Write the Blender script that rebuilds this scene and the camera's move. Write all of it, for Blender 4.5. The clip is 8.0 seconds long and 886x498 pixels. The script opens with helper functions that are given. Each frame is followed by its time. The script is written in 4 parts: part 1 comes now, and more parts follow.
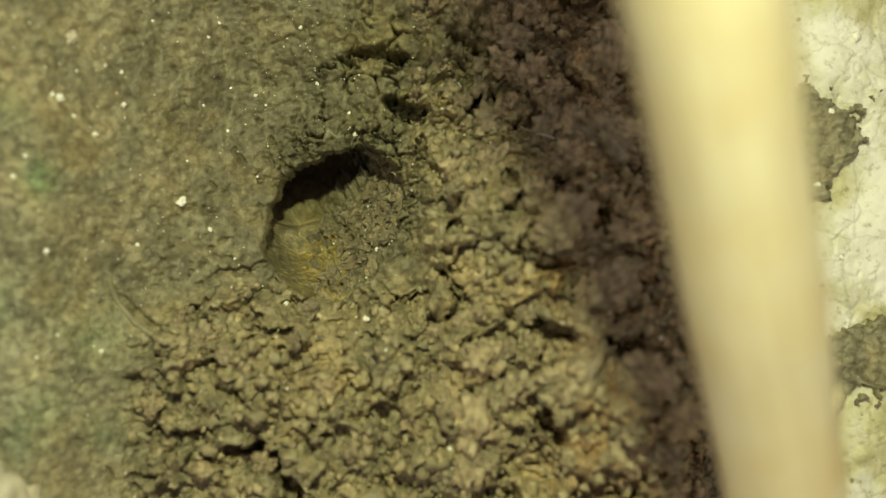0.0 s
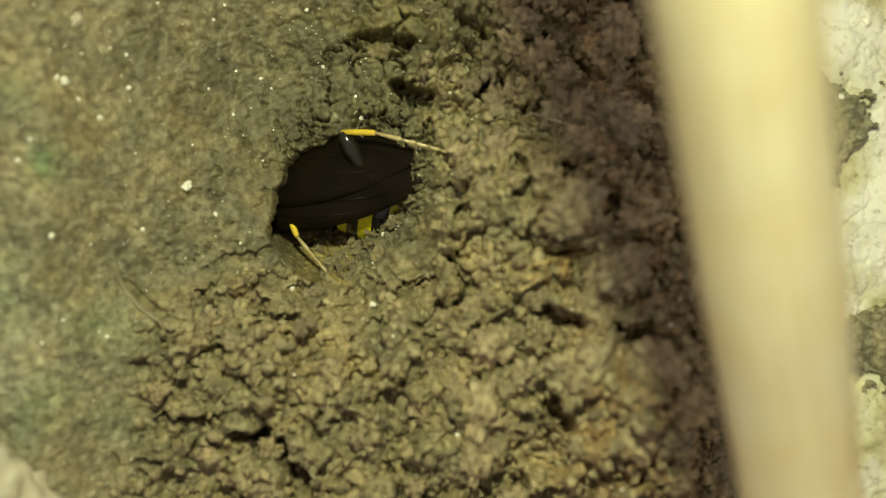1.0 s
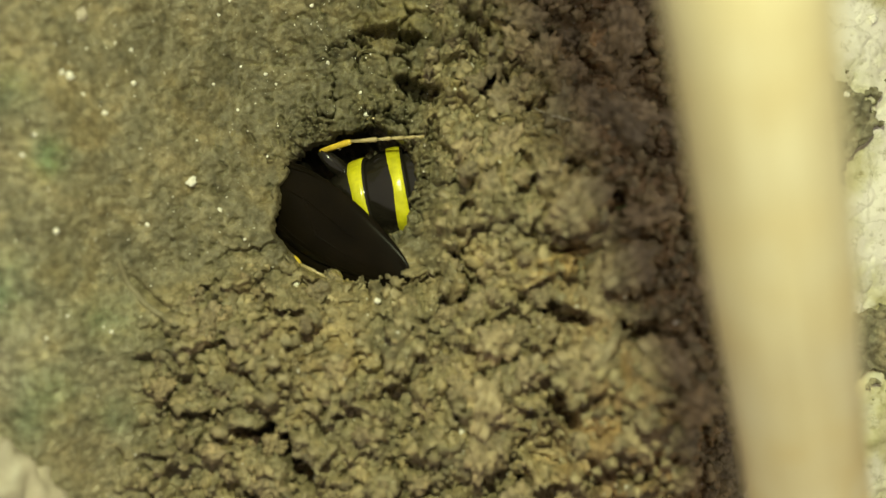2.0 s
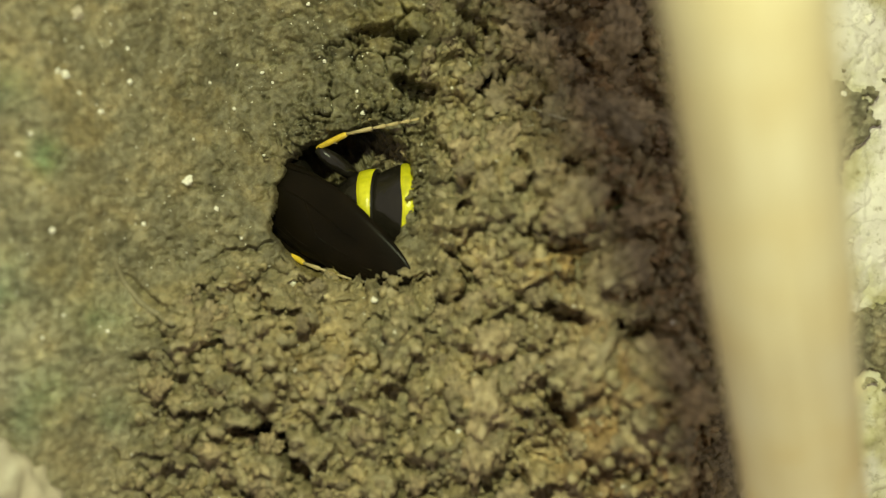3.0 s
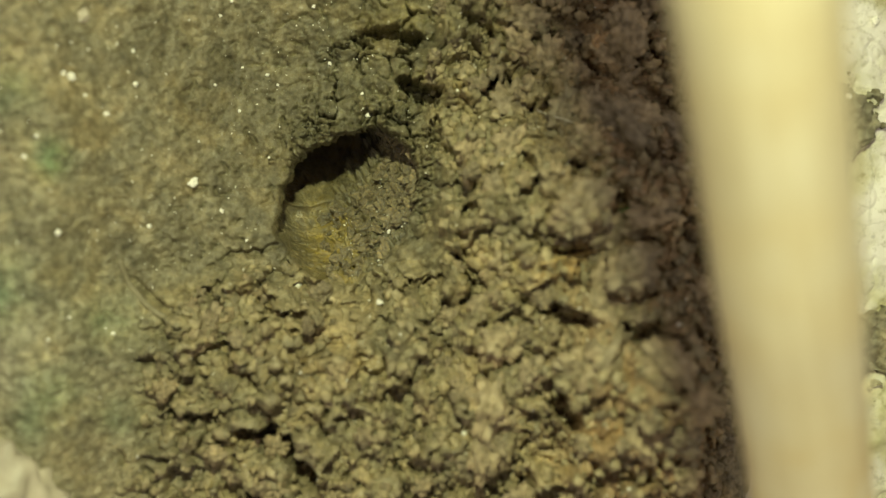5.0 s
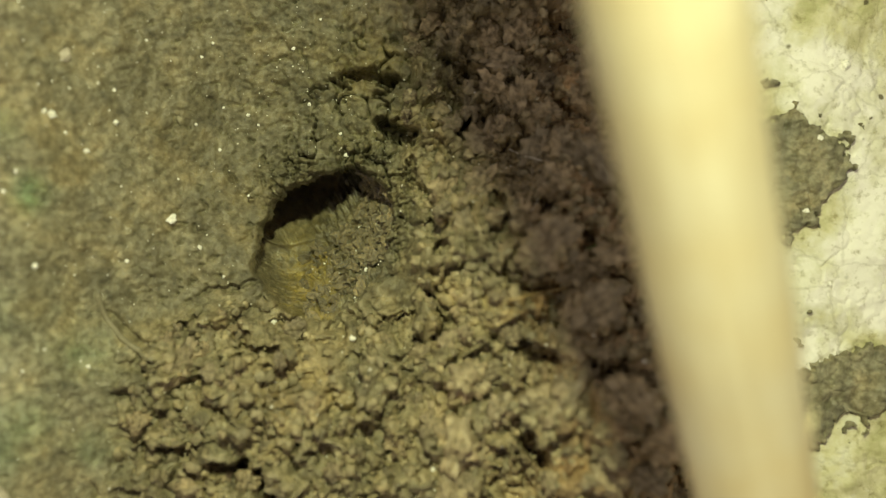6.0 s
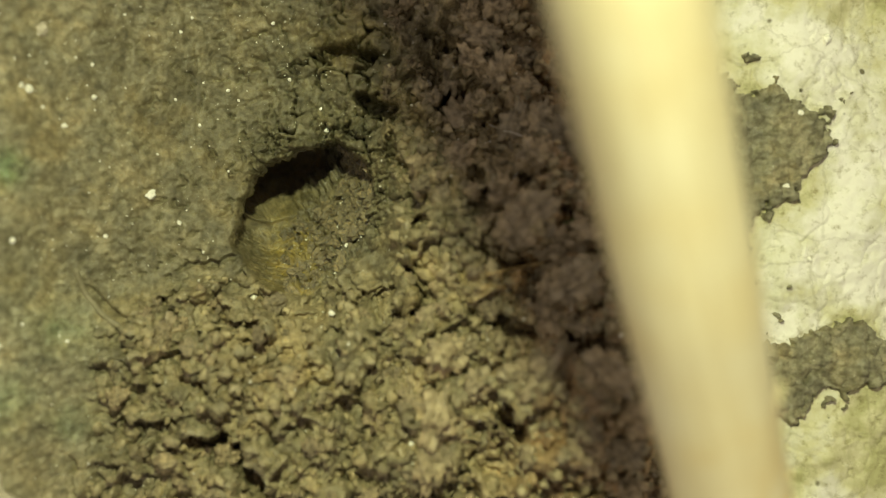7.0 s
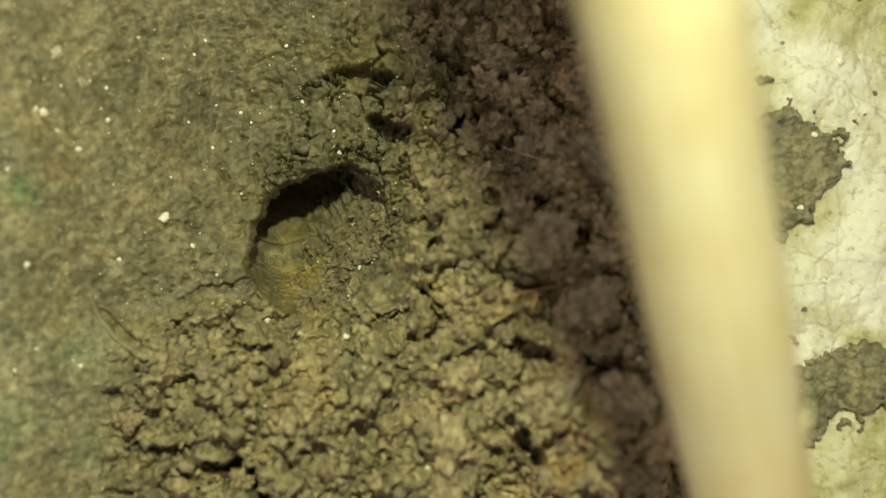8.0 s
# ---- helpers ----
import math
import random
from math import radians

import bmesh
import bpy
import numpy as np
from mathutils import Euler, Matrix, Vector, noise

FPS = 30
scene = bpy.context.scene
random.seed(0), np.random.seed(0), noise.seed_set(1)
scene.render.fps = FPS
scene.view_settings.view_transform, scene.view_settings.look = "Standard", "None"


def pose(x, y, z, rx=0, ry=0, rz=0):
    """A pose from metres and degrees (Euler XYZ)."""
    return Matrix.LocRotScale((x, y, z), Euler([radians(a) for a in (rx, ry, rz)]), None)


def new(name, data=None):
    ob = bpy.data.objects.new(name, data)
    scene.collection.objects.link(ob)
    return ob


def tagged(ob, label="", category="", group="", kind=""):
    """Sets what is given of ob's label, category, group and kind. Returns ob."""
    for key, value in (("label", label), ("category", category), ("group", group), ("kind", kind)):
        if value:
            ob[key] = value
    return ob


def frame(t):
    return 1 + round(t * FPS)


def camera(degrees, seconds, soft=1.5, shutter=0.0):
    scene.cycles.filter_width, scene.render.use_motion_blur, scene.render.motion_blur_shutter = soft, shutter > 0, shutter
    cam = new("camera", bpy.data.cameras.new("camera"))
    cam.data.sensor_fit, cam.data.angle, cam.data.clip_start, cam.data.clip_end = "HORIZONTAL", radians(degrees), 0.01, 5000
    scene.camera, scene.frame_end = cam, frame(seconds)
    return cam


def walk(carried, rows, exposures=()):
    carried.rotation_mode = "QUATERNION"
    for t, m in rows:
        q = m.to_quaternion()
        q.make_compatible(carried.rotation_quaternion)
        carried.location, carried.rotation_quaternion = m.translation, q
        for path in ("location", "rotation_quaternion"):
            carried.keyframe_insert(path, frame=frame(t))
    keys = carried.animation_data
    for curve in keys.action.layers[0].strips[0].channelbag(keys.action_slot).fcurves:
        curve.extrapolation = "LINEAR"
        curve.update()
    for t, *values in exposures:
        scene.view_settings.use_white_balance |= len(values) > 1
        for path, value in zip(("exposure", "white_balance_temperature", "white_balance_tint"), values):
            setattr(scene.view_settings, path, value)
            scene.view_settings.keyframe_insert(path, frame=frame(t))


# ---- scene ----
# Millimetres are used for all places below; MM turns them into metres.
MM = 0.001
cam = camera(42, 8.0, soft=0.8)
cam.data.dof.use_dof = True
cam.data.dof.focus_distance = 58.6 * MM
cam.data.dof.aperture_fstop = 33.0

# seconds, place in mm, turn in degrees: a phone held close over the soil
PATH = [
    (0, -0.00, 0.00, 53.40, 0.001, -0.001, 0.000),
    (0.5, -0.50, 0.28, 53.11, -0.850, -0.380, 0.033),
    (1, -0.66, 0.21, 53.06, -0.950, -0.330, 0.146),
    (1.5, -0.90, 0.24, 53.05, -1.080, -0.340, 0.295),
    (3, -0.95, 0.47, 52.96, -1.440, -0.560, 0.390),
    (3.5, -1.28, 0.53, 52.97, -1.510, -0.660, 0.392),
    (4, -1.25, 0.43, 52.87, -1.470, -0.510, 0.385),
    (5.5, -1.23, 0.56, 53.00, -1.110, -0.620, 0.420),
    (5.6, -1.31, 0.57, 53.04, -0.663, -0.585, 0.417),
    (5.7, -0.07, 0.11, 53.33, -0.930, -0.415, 0.540),
    (5.8, -0.07, 0.11, 53.33, -0.319, 0.031, 0.592),
    (5.9, 0.21, 0.01, 53.39, -0.178, 0.181, 0.630),
    (6, 1.24, -0.28, 53.58, 1.350, 0.672, 0.814),
    (6.5, 2.22, -0.52, 53.66, 0.700, 0.880, 0.675),
    (7, 2.26, -0.68, 53.52, 0.550, 0.710, 0.795),
    (7.5, 1.87, -0.46, 53.57, 1.450, 0.515, 0.652),
    (8, 1.23, -0.33, 53.41, 1.290, 0.365, 0.669),
]


def mm_pose(x, y, z, rx=0, ry=0, rz=0):
    return pose(x * MM, y * MM, z * MM, rx, ry, rz)


camera_rows = [(t, mm_pose(*row)) for t, *row in PATH]
walk(cam, camera_rows)

# ---- light: dim surroundings, and the phone's own torch further down ----
world = bpy.data.worlds.new("world")
scene.world = world
world.use_nodes = True
world.node_tree.nodes["Background"].inputs["Color"].default_value = (1.0, 0.89, 0.78, 1)
world.node_tree.nodes["Background"].inputs["Strength"].default_value = 0.42
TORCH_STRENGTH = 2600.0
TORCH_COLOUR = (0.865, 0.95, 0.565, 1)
scene.view_settings.exposure = 0.0


# ---- materials ----
def material(name):
    m = bpy.data.materials.new(name)
    m.use_nodes = True
    return m, m.node_tree.nodes, m.node_tree.links, m.node_tree.nodes["Principled BSDF"]


def noise_node(nodes, links, scale, detail=4.0, rough=0.6, coord=None):
    n = nodes.new("ShaderNodeTexNoise")
    n.inputs["Scale"].default_value = scale
    n.inputs["Detail"].default_value = detail
    n.inputs["Roughness"].default_value = rough
    if coord is None:
        coord = nodes.new("ShaderNodeTexCoord").outputs["Object"]
    links.new(coord, n.inputs["Vector"])
    return n


def ramp_node(nodes, links, source, stops):
    r = nodes.new("ShaderNodeValToRGB")
    e = r.color_ramp.elements
    while len(e) < len(stops):
        e.new(0.5)
    for k, (p, c) in enumerate(stops):
        e[k].position, e[k].color = p, (*c, 1)
    links.new(source, r.inputs["Fac"])
    return r


def mix_node(nodes, links, fac, a, b, blend="MIX"):
    n = nodes.new("ShaderNodeMix")
    n.data_type, n.blend_type = "RGBA", blend
    for value, socket in ((fac, n.inputs[0]), (a, n.inputs[6]), (b, n.inputs[7])):
        if hasattr(value, "is_output"):
            links.new(value, socket)
        else:
            socket.default_value = value if isinstance(value, float) else (*value, 1)
    return n.outputs[2]


def bump_node(nodes, links, bsdf, height, distance, strength=1.0):
    n = nodes.new("ShaderNodeBump")
    n.inputs["Distance"].default_value = distance
    n.inputs["Strength"].default_value = strength
    links.new(height, n.inputs["Height"])
    links.new(n.outputs["Normal"], bsdf.inputs["Normal"])


def soil_material(name, dark, mid, pale, tinted, rough=0.62, spec=0.35, islands=False, film=0.3):
    """Damp sandy loam: grains of three sizes, pale specks and, where tinted, the ground's patches of colour with
    painted tone.
    """
    m, nodes, links, bsdf = material(name)
    coord = nodes.new("ShaderNodeTexCoord").outputs["Object"]
    fine = noise_node(nodes, links, 2300, 5, 0.6, coord)
    broad = noise_node(nodes, links, 520, 5, 0.62, coord)
    col = ramp_node(nodes, links, fine.outputs["Fac"], [(0.22, dark), (0.50, mid), (0.80, pale)]).outputs["Color"]
    shade = ramp_node(nodes, links, broad.outputs["Fac"], [(0.32, (0.66, 0.66, 0.64)), (0.50, (1.0, 0.99, 0.96)), (0.70, (1.34, 1.26, 1.16))]).outputs["Color"]
    col = mix_node(nodes, links, 1.0, col, shade, "MULTIPLY")
    if tinted:
        attr = nodes.new("ShaderNodeAttribute")
        attr.attribute_name = "tint"
        col = mix_node(nodes, links, 1.0, col, attr.outputs["Color"], "MULTIPLY")
    else:
        info = nodes.new("ShaderNodeNewGeometry").outputs["Random Per Island"] if islands else nodes.new("ShaderNodeObjectInfo").outputs["Random"]
        own = ramp_node(nodes, links, info, [(0.0, (0.80, 0.78, 0.74)), (0.5, (1.05, 1.0, 0.94)), (1.0, (1.30, 1.22, 1.10))]).outputs["Color"]
        col = mix_node(nodes, links, 1.0, col, own, "MULTIPLY")
    cells = nodes.new("ShaderNodeTexVoronoi")
    cells.inputs["Scale"].default_value = 4200
    links.new(coord, cells.inputs["Vector"])
    speck = ramp_node(nodes, links, cells.outputs["Distance"], [(0.07, (1, 1, 1)), (0.13, (0, 0, 0))])
    pick = ramp_node(nodes, links, cells.outputs["Color"], [(0.80, (0, 0, 0)), (0.84, (1, 1, 1))])
    fac = mix_node(nodes, links, 1.0, speck.outputs["Color"], pick.outputs["Color"], "MULTIPLY")
    col = mix_node(nodes, links, fac, col, (0.55, 0.50, 0.36))
    links.new(col, bsdf.inputs["Base Color"])
    gloss = ramp_node(nodes, links, fine.outputs["Fac"], [(0.35, (rough + 0.15,) * 3), (0.64, (max(rough - 0.36, 0.14),) * 3)])
    links.new(gloss.outputs["Color"], bsdf.inputs["Roughness"])
    bsdf.inputs["Specular IOR Level"].default_value = spec
    # a thin film of moisture that glints on the grains
    bsdf.inputs["Coat Weight"].default_value = film
    bsdf.inputs["Coat Roughness"].default_value = 0.10
    bsdf.inputs["Coat IOR"].default_value = 1.4
    facet = noise_node(nodes, links, 8000, 3, 0.6, coord)
    wet = nodes.new("ShaderNodeBump")
    wet.inputs["Distance"].default_value = 0.00010
    wet.inputs["Strength"].default_value = 0.8
    links.new(facet.outputs["Fac"], wet.inputs["Height"])
    links.new(wet.outputs["Normal"], bsdf.inputs["Coat Normal"])
    grain = noise_node(nodes, links, 6500, 4, 0.7, coord)
    bump_node(nodes, links, bsdf, grain.outputs["Fac"], 0.00011, 0.8)
    return m


SOIL = soil_material("damp_soil", (0.062, 0.050, 0.024), (0.194, 0.163, 0.088), (0.39, 0.34, 0.21), True, 0.58, 0.5)
CLOD = soil_material("soil_clods", (0.100, 0.080, 0.046), (0.274, 0.223, 0.135), (0.47, 0.41, 0.28), False, 0.58, 0.5)
CLOD_MIXED = soil_material("soil_crumbs", (0.095, 0.080, 0.043), (0.262, 0.222, 0.126), (0.46, 0.41, 0.27), False, 0.58, 0.5, islands=True)
WET = soil_material("wet_crumbs", (0.060, 0.048, 0.024), (0.22, 0.185, 0.10), (0.46, 0.40, 0.26), False, 0.34, 0.9, film=0.8)
DEEP = soil_material("burrow_soil", (0.060, 0.048, 0.022), (0.185, 0.153, 0.078), (0.40, 0.34, 0.20), True, 0.42, 0.7, film=0.6)


def stone_material():
    """Whitish lime-crusted stone with yellow-green bloom, hair cracks and dark pits."""
    m, nodes, links, bsdf = material("pale_stone")
    coord = nodes.new("ShaderNodeTexCoord").outputs["Object"]
    broad = noise_node(nodes, links, 260, 6, 0.6, coord)
    fine = noise_node(nodes, links, 1900, 6, 0.7, coord)
    col = ramp_node(nodes, links, broad.outputs["Fac"], [(0.38, (0.40, 0.37, 0.17)), (0.46, (0.56, 0.51, 0.30)), (0.53, (0.64, 0.60, 0.44)), (0.61, (0.77, 0.72, 0.62))]).outputs["Color"]
    grime = ramp_node(nodes, links, fine.outputs["Fac"], [(0.30, (0.55, 0.52, 0.40)), (0.46, (1, 1, 1))]).outputs["Color"]
    col = mix_node(nodes, links, 1.0, col, grime, "MULTIPLY")
    warp = nodes.new("ShaderNodeVectorMath")
    warp.operation = "MULTIPLY_ADD"
    links.new(fine.outputs["Color"], warp.inputs[0])
    warp.inputs[1].default_value = (0.0007, 0.0007, 0.0007)
    links.new(coord, warp.inputs[2])
    crack = nodes.new("ShaderNodeTexVoronoi")
    crack.feature = "DISTANCE_TO_EDGE"
    crack.inputs["Scale"].default_value = 260
    links.new(warp.outputs["Vector"], crack.inputs["Vector"])
    line = ramp_node(nodes, links, crack.outputs["Distance"], [(0.0, (0.45, 0.42, 0.32)), (0.022, (1, 1, 1))]).outputs["Color"]
    col = mix_node(nodes, links, 0.35, col, line, "MULTIPLY")
    pits = nodes.new("ShaderNodeTexVoronoi")
    pits.inputs["Scale"].default_value = 900
    links.new(coord, pits.inputs["Vector"])
    pit = ramp_node(nodes, links, pits.outputs["Distance"], [(0.10, (0.22, 0.20, 0.13)), (0.17, (1, 1, 1))]).outputs["Color"]
    some = ramp_node(nodes, links, pits.outputs["Color"], [(0.72, (0, 0, 0)), (0.78, (1, 1, 1))]).outputs["Color"]
    col = mix_node(nodes, links, some, col, mix_node(nodes, links, 1.0, col, pit, "MULTIPLY"))
    links.new(col, bsdf.inputs["Base Color"])
    bsdf.inputs["Roughness"].default_value = 0.55
    bump_node(nodes, links, bsdf, fine.outputs["Fac"], 0.00013, 0.8)
    return m


STONE = stone_material()


def skewer_material():
    """Peeled bamboo: long pale fibres, browner at the foot, with torch fall-off offset in the colour there."""
    m, nodes, links, bsdf = material("bamboo")
    coord = nodes.new("ShaderNodeTexCoord").outputs["Object"]
    stretch = nodes.new("ShaderNodeMapping")
    stretch.inputs["Scale"].default_value = (1, 1, 0.06)
    links.new(coord, stretch.inputs["Vector"])
    fibre = noise_node(nodes, links, 2600, 4, 0.6, stretch.outputs["Vector"])
    blotch = noise_node(nodes, links, 330, 4, 0.55, coord)
    a = ramp_node(nodes, links, fibre.outputs["Fac"], [(0.35, (0.73, 0.63, 0.40)), (0.6, (0.815, 0.725, 0.49))]).outputs["Color"]
    b = ramp_node(nodes, links, blotch.outputs["Fac"], [(0.34, (0.93, 0.88, 0.78)), (0.50, (0.98, 0.96, 0.92)), (0.68, (1.03, 1.03, 1.04))]).outputs["Color"]
    col = mix_node(nodes, links, 1.0, a, b, "MULTIPLY")
    along = nodes.new("ShaderNodeSeparateXYZ")
    links.new(coord, along.inputs["Vector"])
    spot = nodes.new("ShaderNodeMath")
    spot.operation = "MULTIPLY_ADD"
    links.new(blotch.outputs["Fac"], spot.inputs[0])
    spot.inputs[1].default_value = 0.022
    links.new(along.outputs["Z"], spot.inputs[2])
    foot_mask = nodes.new("ShaderNodeMapRange")
    links.new(spot.outputs["Value"], foot_mask.inputs["Value"])
    foot_mask.inputs["From Min"].default_value, foot_mask.inputs["From Max"].default_value = 0.028, 0.052
    # ochre foot, lightened in colour to make up for the weaker torch light
    foot_lift = ramp_node(nodes, links, foot_mask.outputs["Result"], [(0.0, (1.14, 1.00, 0.70)), (0.36, (1.14, 1.03, 0.76)), (0.52, (1.16, 1.14, 1.06)), (1.0, (1.04, 1.03, 1.0))]).outputs["Color"]
    links.new(mix_node(nodes, links, 1.0, col, foot_lift, "MULTIPLY"), bsdf.inputs["Base Color"])
    bsdf.inputs["Roughness"].default_value = 0.5
    bump_node(nodes, links, bsdf, fibre.outputs["Fac"], 0.00008, 0.6)
    return m


BAMBOO = skewer_material()


def chitin(name, colour, dots, rough=0.22):
    m, nodes, links, bsdf = material(name)
    coord = nodes.new("ShaderNodeTexCoord").outputs["Object"]
    n = noise_node(nodes, links, 1500, 3, 0.6, coord)
    lo, hi = tuple(c * 0.75 for c in colour), tuple(min(1, c * 1.25) for c in colour)
    links.new(ramp_node(nodes, links, n.outputs["Fac"], [(0.3, lo), (0.7, hi)]).outputs["Color"], bsdf.inputs["Base Color"])
    bsdf.inputs["Roughness"].default_value = rough
    v = nodes.new("ShaderNodeTexVoronoi")
    v.inputs["Scale"].default_value = dots
    links.new(coord, v.inputs["Vector"])
    bump_node(nodes, links, bsdf, v.outputs["Distance"], 0.000012, 0.6)
    return m


BLACK = chitin("black_chitin", (0.014, 0.0118, 0.0082), 9000, 0.16)
YELLOW = chitin("yellow_chitin", (0.60, 0.56, 0.015), 9000, 0.24)
AMBER = chitin("amber_chitin", (0.68, 0.47, 0.04), 9000, 0.24)
HORN = chitin("brown_chitin", (0.42, 0.33, 0.16), 9000, 0.2)
EYE = chitin("compound_eye", (0.012, 0.016, 0.018), 16000, 0.15)


def wing_material():
    m, nodes, links, bsdf = material("smoky_wing")
    n = noise_node(nodes, links, 900, 3)
    links.new(ramp_node(nodes, links, n.outputs["Fac"], [(0.3, (0.005, 0.0038, 0.002)), (0.7, (0.011, 0.0076, 0.004))]).outputs["Color"], bsdf.inputs["Base Color"])
    bsdf.inputs["Roughness"].default_value = 0.3
    bsdf.inputs["Specular IOR Level"].default_value = 0.08
    bsdf.inputs["Alpha"].default_value = 0.94
    return m


WING = wing_material()


def plain(name, colour, rough=0.5, spec=0.5, var=0.25, scale=3000):
    m, nodes, links, bsdf = material(name)
    n = noise_node(nodes, links, scale, 4)
    lo, hi = tuple(c * (1 - var) for c in colour), tuple(min(1, c * (1 + var)) for c in colour)
    links.new(ramp_node(nodes, links, n.outputs["Fac"], [(0.3, lo), (0.7, hi)]).outputs["Color"], bsdf.inputs["Base Color"])
    bsdf.inputs["Roughness"].default_value = rough
    bsdf.inputs["Specular IOR Level"].default_value = spec
    return m


QUARTZ = plain("quartz", (0.80, 0.76, 0.64), 0.12, 0.8)
ROOT = plain("rootlet", (0.215, 0.185, 0.11), 0.6, 0.3)
HAIR = plain("plant_hair", (0.60, 0.55, 0.45), 0.4, 0.5)
GREEN = plain("moss_green", (0.10, 0.20, 0.04), 0.4)
PEBBLE = plain("pale_pebble", (0.42, 0.36, 0.26), 0.5, 0.5, 0.3, 1400)
CASE = plain("torch_case", (0.02, 0.02, 0.02), 0.5)


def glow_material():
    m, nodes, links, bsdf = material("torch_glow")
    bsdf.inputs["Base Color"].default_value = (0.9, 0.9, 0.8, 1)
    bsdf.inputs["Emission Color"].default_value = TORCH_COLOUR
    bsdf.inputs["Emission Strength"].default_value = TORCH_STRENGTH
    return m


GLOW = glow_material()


# ---- noise on arrays ----
def hashed(ix, iy, seed):
    n = (ix.astype(np.int64) * 374761393 + iy.astype(np.int64) * 668265263 + seed * 974711) & 0x7FFFFFFF
    n = ((n ^ (n >> 13)) * 1274126177) & 0x7FFFFFFF
    n = ((n ^ (n >> 15)) * 1911520717) & 0x7FFFFFFF
    return ((n ^ (n >> 16)) & 0xFFFFF) / float(0xFFFFF)


def value_noise(x, y, seed):
    ix, iy = np.floor(x), np.floor(y)
    fx, fy = x - ix, y - iy
    fx, fy = fx * fx * (3 - 2 * fx), fy * fy * (3 - 2 * fy)
    a, b = hashed(ix, iy, seed), hashed(ix + 1, iy, seed)
    c, d = hashed(ix, iy + 1, seed), hashed(ix + 1, iy + 1, seed)
    return (a + (b - a) * fx) * (1 - fy) + (c + (d - c) * fx) * fy - 0.5


def fbm(x, y, seed, octaves=4, gain=0.5):
    total, amp = 0.0, 1.0
    for k in range(octaves):
        total = total + amp * value_noise(x * 0.8 + y * 0.6, y * 0.8 - x * 0.6, seed + 17 * k)
        x, y, amp = x * 2.03 + 5.1, y * 2.03 - 3.7, amp * gain
    return total


def cells(x, y, seed):
    """Distances to the nearest and second nearest of scattered seeds, one to a unit square, and a number for the nearest."""
    ix, iy = np.floor(x), np.floor(y)
    f1, f2 = np.full(x.shape, 9.0), np.full(x.shape, 9.0)
    own = np.zeros(x.shape)
    for dx in (-1, 0, 1):
        for dy in (-1, 0, 1):
            cx, cy = ix + dx, iy + dy
            d = np.hypot(cx + 0.15 + 0.7 * hashed(cx, cy, seed) - x, cy + 0.15 + 0.7 * hashed(cx, cy, seed + 1) - y)
            nearer = d < f1
            f2 = np.where(nearer, f1, np.minimum(f2, d))
            own = np.where(nearer, hashed(cx, cy, seed + 2), own)
            f1 = np.minimum(f1, d)
    return f1, f2, own


def step(a, b, x):
    t = np.clip((x - a) / (b - a), 0, 1)
    return t * t * (3 - 2 * t)


def blob(x, y, cx, cy, rx, ry, turn=0.0):
    c, s = math.cos(radians(turn)), math.sin(radians(turn))
    u, v = (x - cx) * c + (y - cy) * s, (y - cy) * c - (x - cx) * s
    return np.exp(-(u / rx) ** 2 - (v / ry) ** 2)


# ---- the lie of the land, in mm ----
PIT = (-5.07, 1.39)
RIM = [3.05, 3.55, 3.9, 3.9, 3.4, 3.1, 3.2, 3.25, 3.35, 3.85, 3.95, 4.05, 4.05, 3.5, 3.1, 3.02]
LIP = np.array((-0.53, 0.848))


def rim_radius(theta):
    k = np.asarray(theta) / (2 * math.pi) * 16 % 16
    i = np.floor(k).astype(int)
    f = k - i
    f = f * f * (3 - 2 * f)
    r = np.array(RIM)
    out = r[i % 16] * (1 - f) + r[(i + 1) % 16] * f
    return out + 0.16 * fbm(np.cos(theta) * 6, np.sin(theta) * 6, 91, 3)


def pit_inside(x, y):
    """How far inside the rim of the burrow's mouth a place lies."""
    theta = np.arctan2(y - PIT[1], x - PIT[0])
    return rim_radius(theta) - np.hypot(x - PIT[0], y - PIT[1])


def spoil(x, y):
    """1 on the loose spoil heap, 0 on the firm soil."""
    wob = 1.3 * fbm(x / 2.2, y / 2.2, 5, 4)
    right = step(-2.2, -0.6, x + wob + 0.10 * np.minimum(y - 4, 0))
    low = step(-0.8, -2.6, y + wob + 0.25 * np.maximum(-x - 9, 0)) * step(-14.6, -11.5, x + wob - 0.16 * y)
    return np.maximum(right, low)


def lie(x, y):
    """The broad shape."""
    h = -1.5 + 4.2 * step(-9, -20, x) - 0.8 * blob(x, y, PIT[0], PIT[1], 5.5, 5.5)
    heap = step(-2.6, 1.2, x + 0.5 * fbm(x / 2.2, y / 2.2, 5, 4) + 0.10 * np.minimum(y - 4, 0)) * step(11, 2, np.abs(y + 3)) 
    h = h + 2.7 * heap + 2.2 * step(-1.6, -5.5, y) * step(-15, -9, x) * (1 - heap)
    h = h + 2.0 * blob(x, y, 7.8, -6.0, 3.4, 6.0) + 1.5 * blob(x, y, 6.6, 4.5, 2.8, 4.5)
    return h - 4.2 * step(9.5, 15.5, x) * step(60, 30, x)


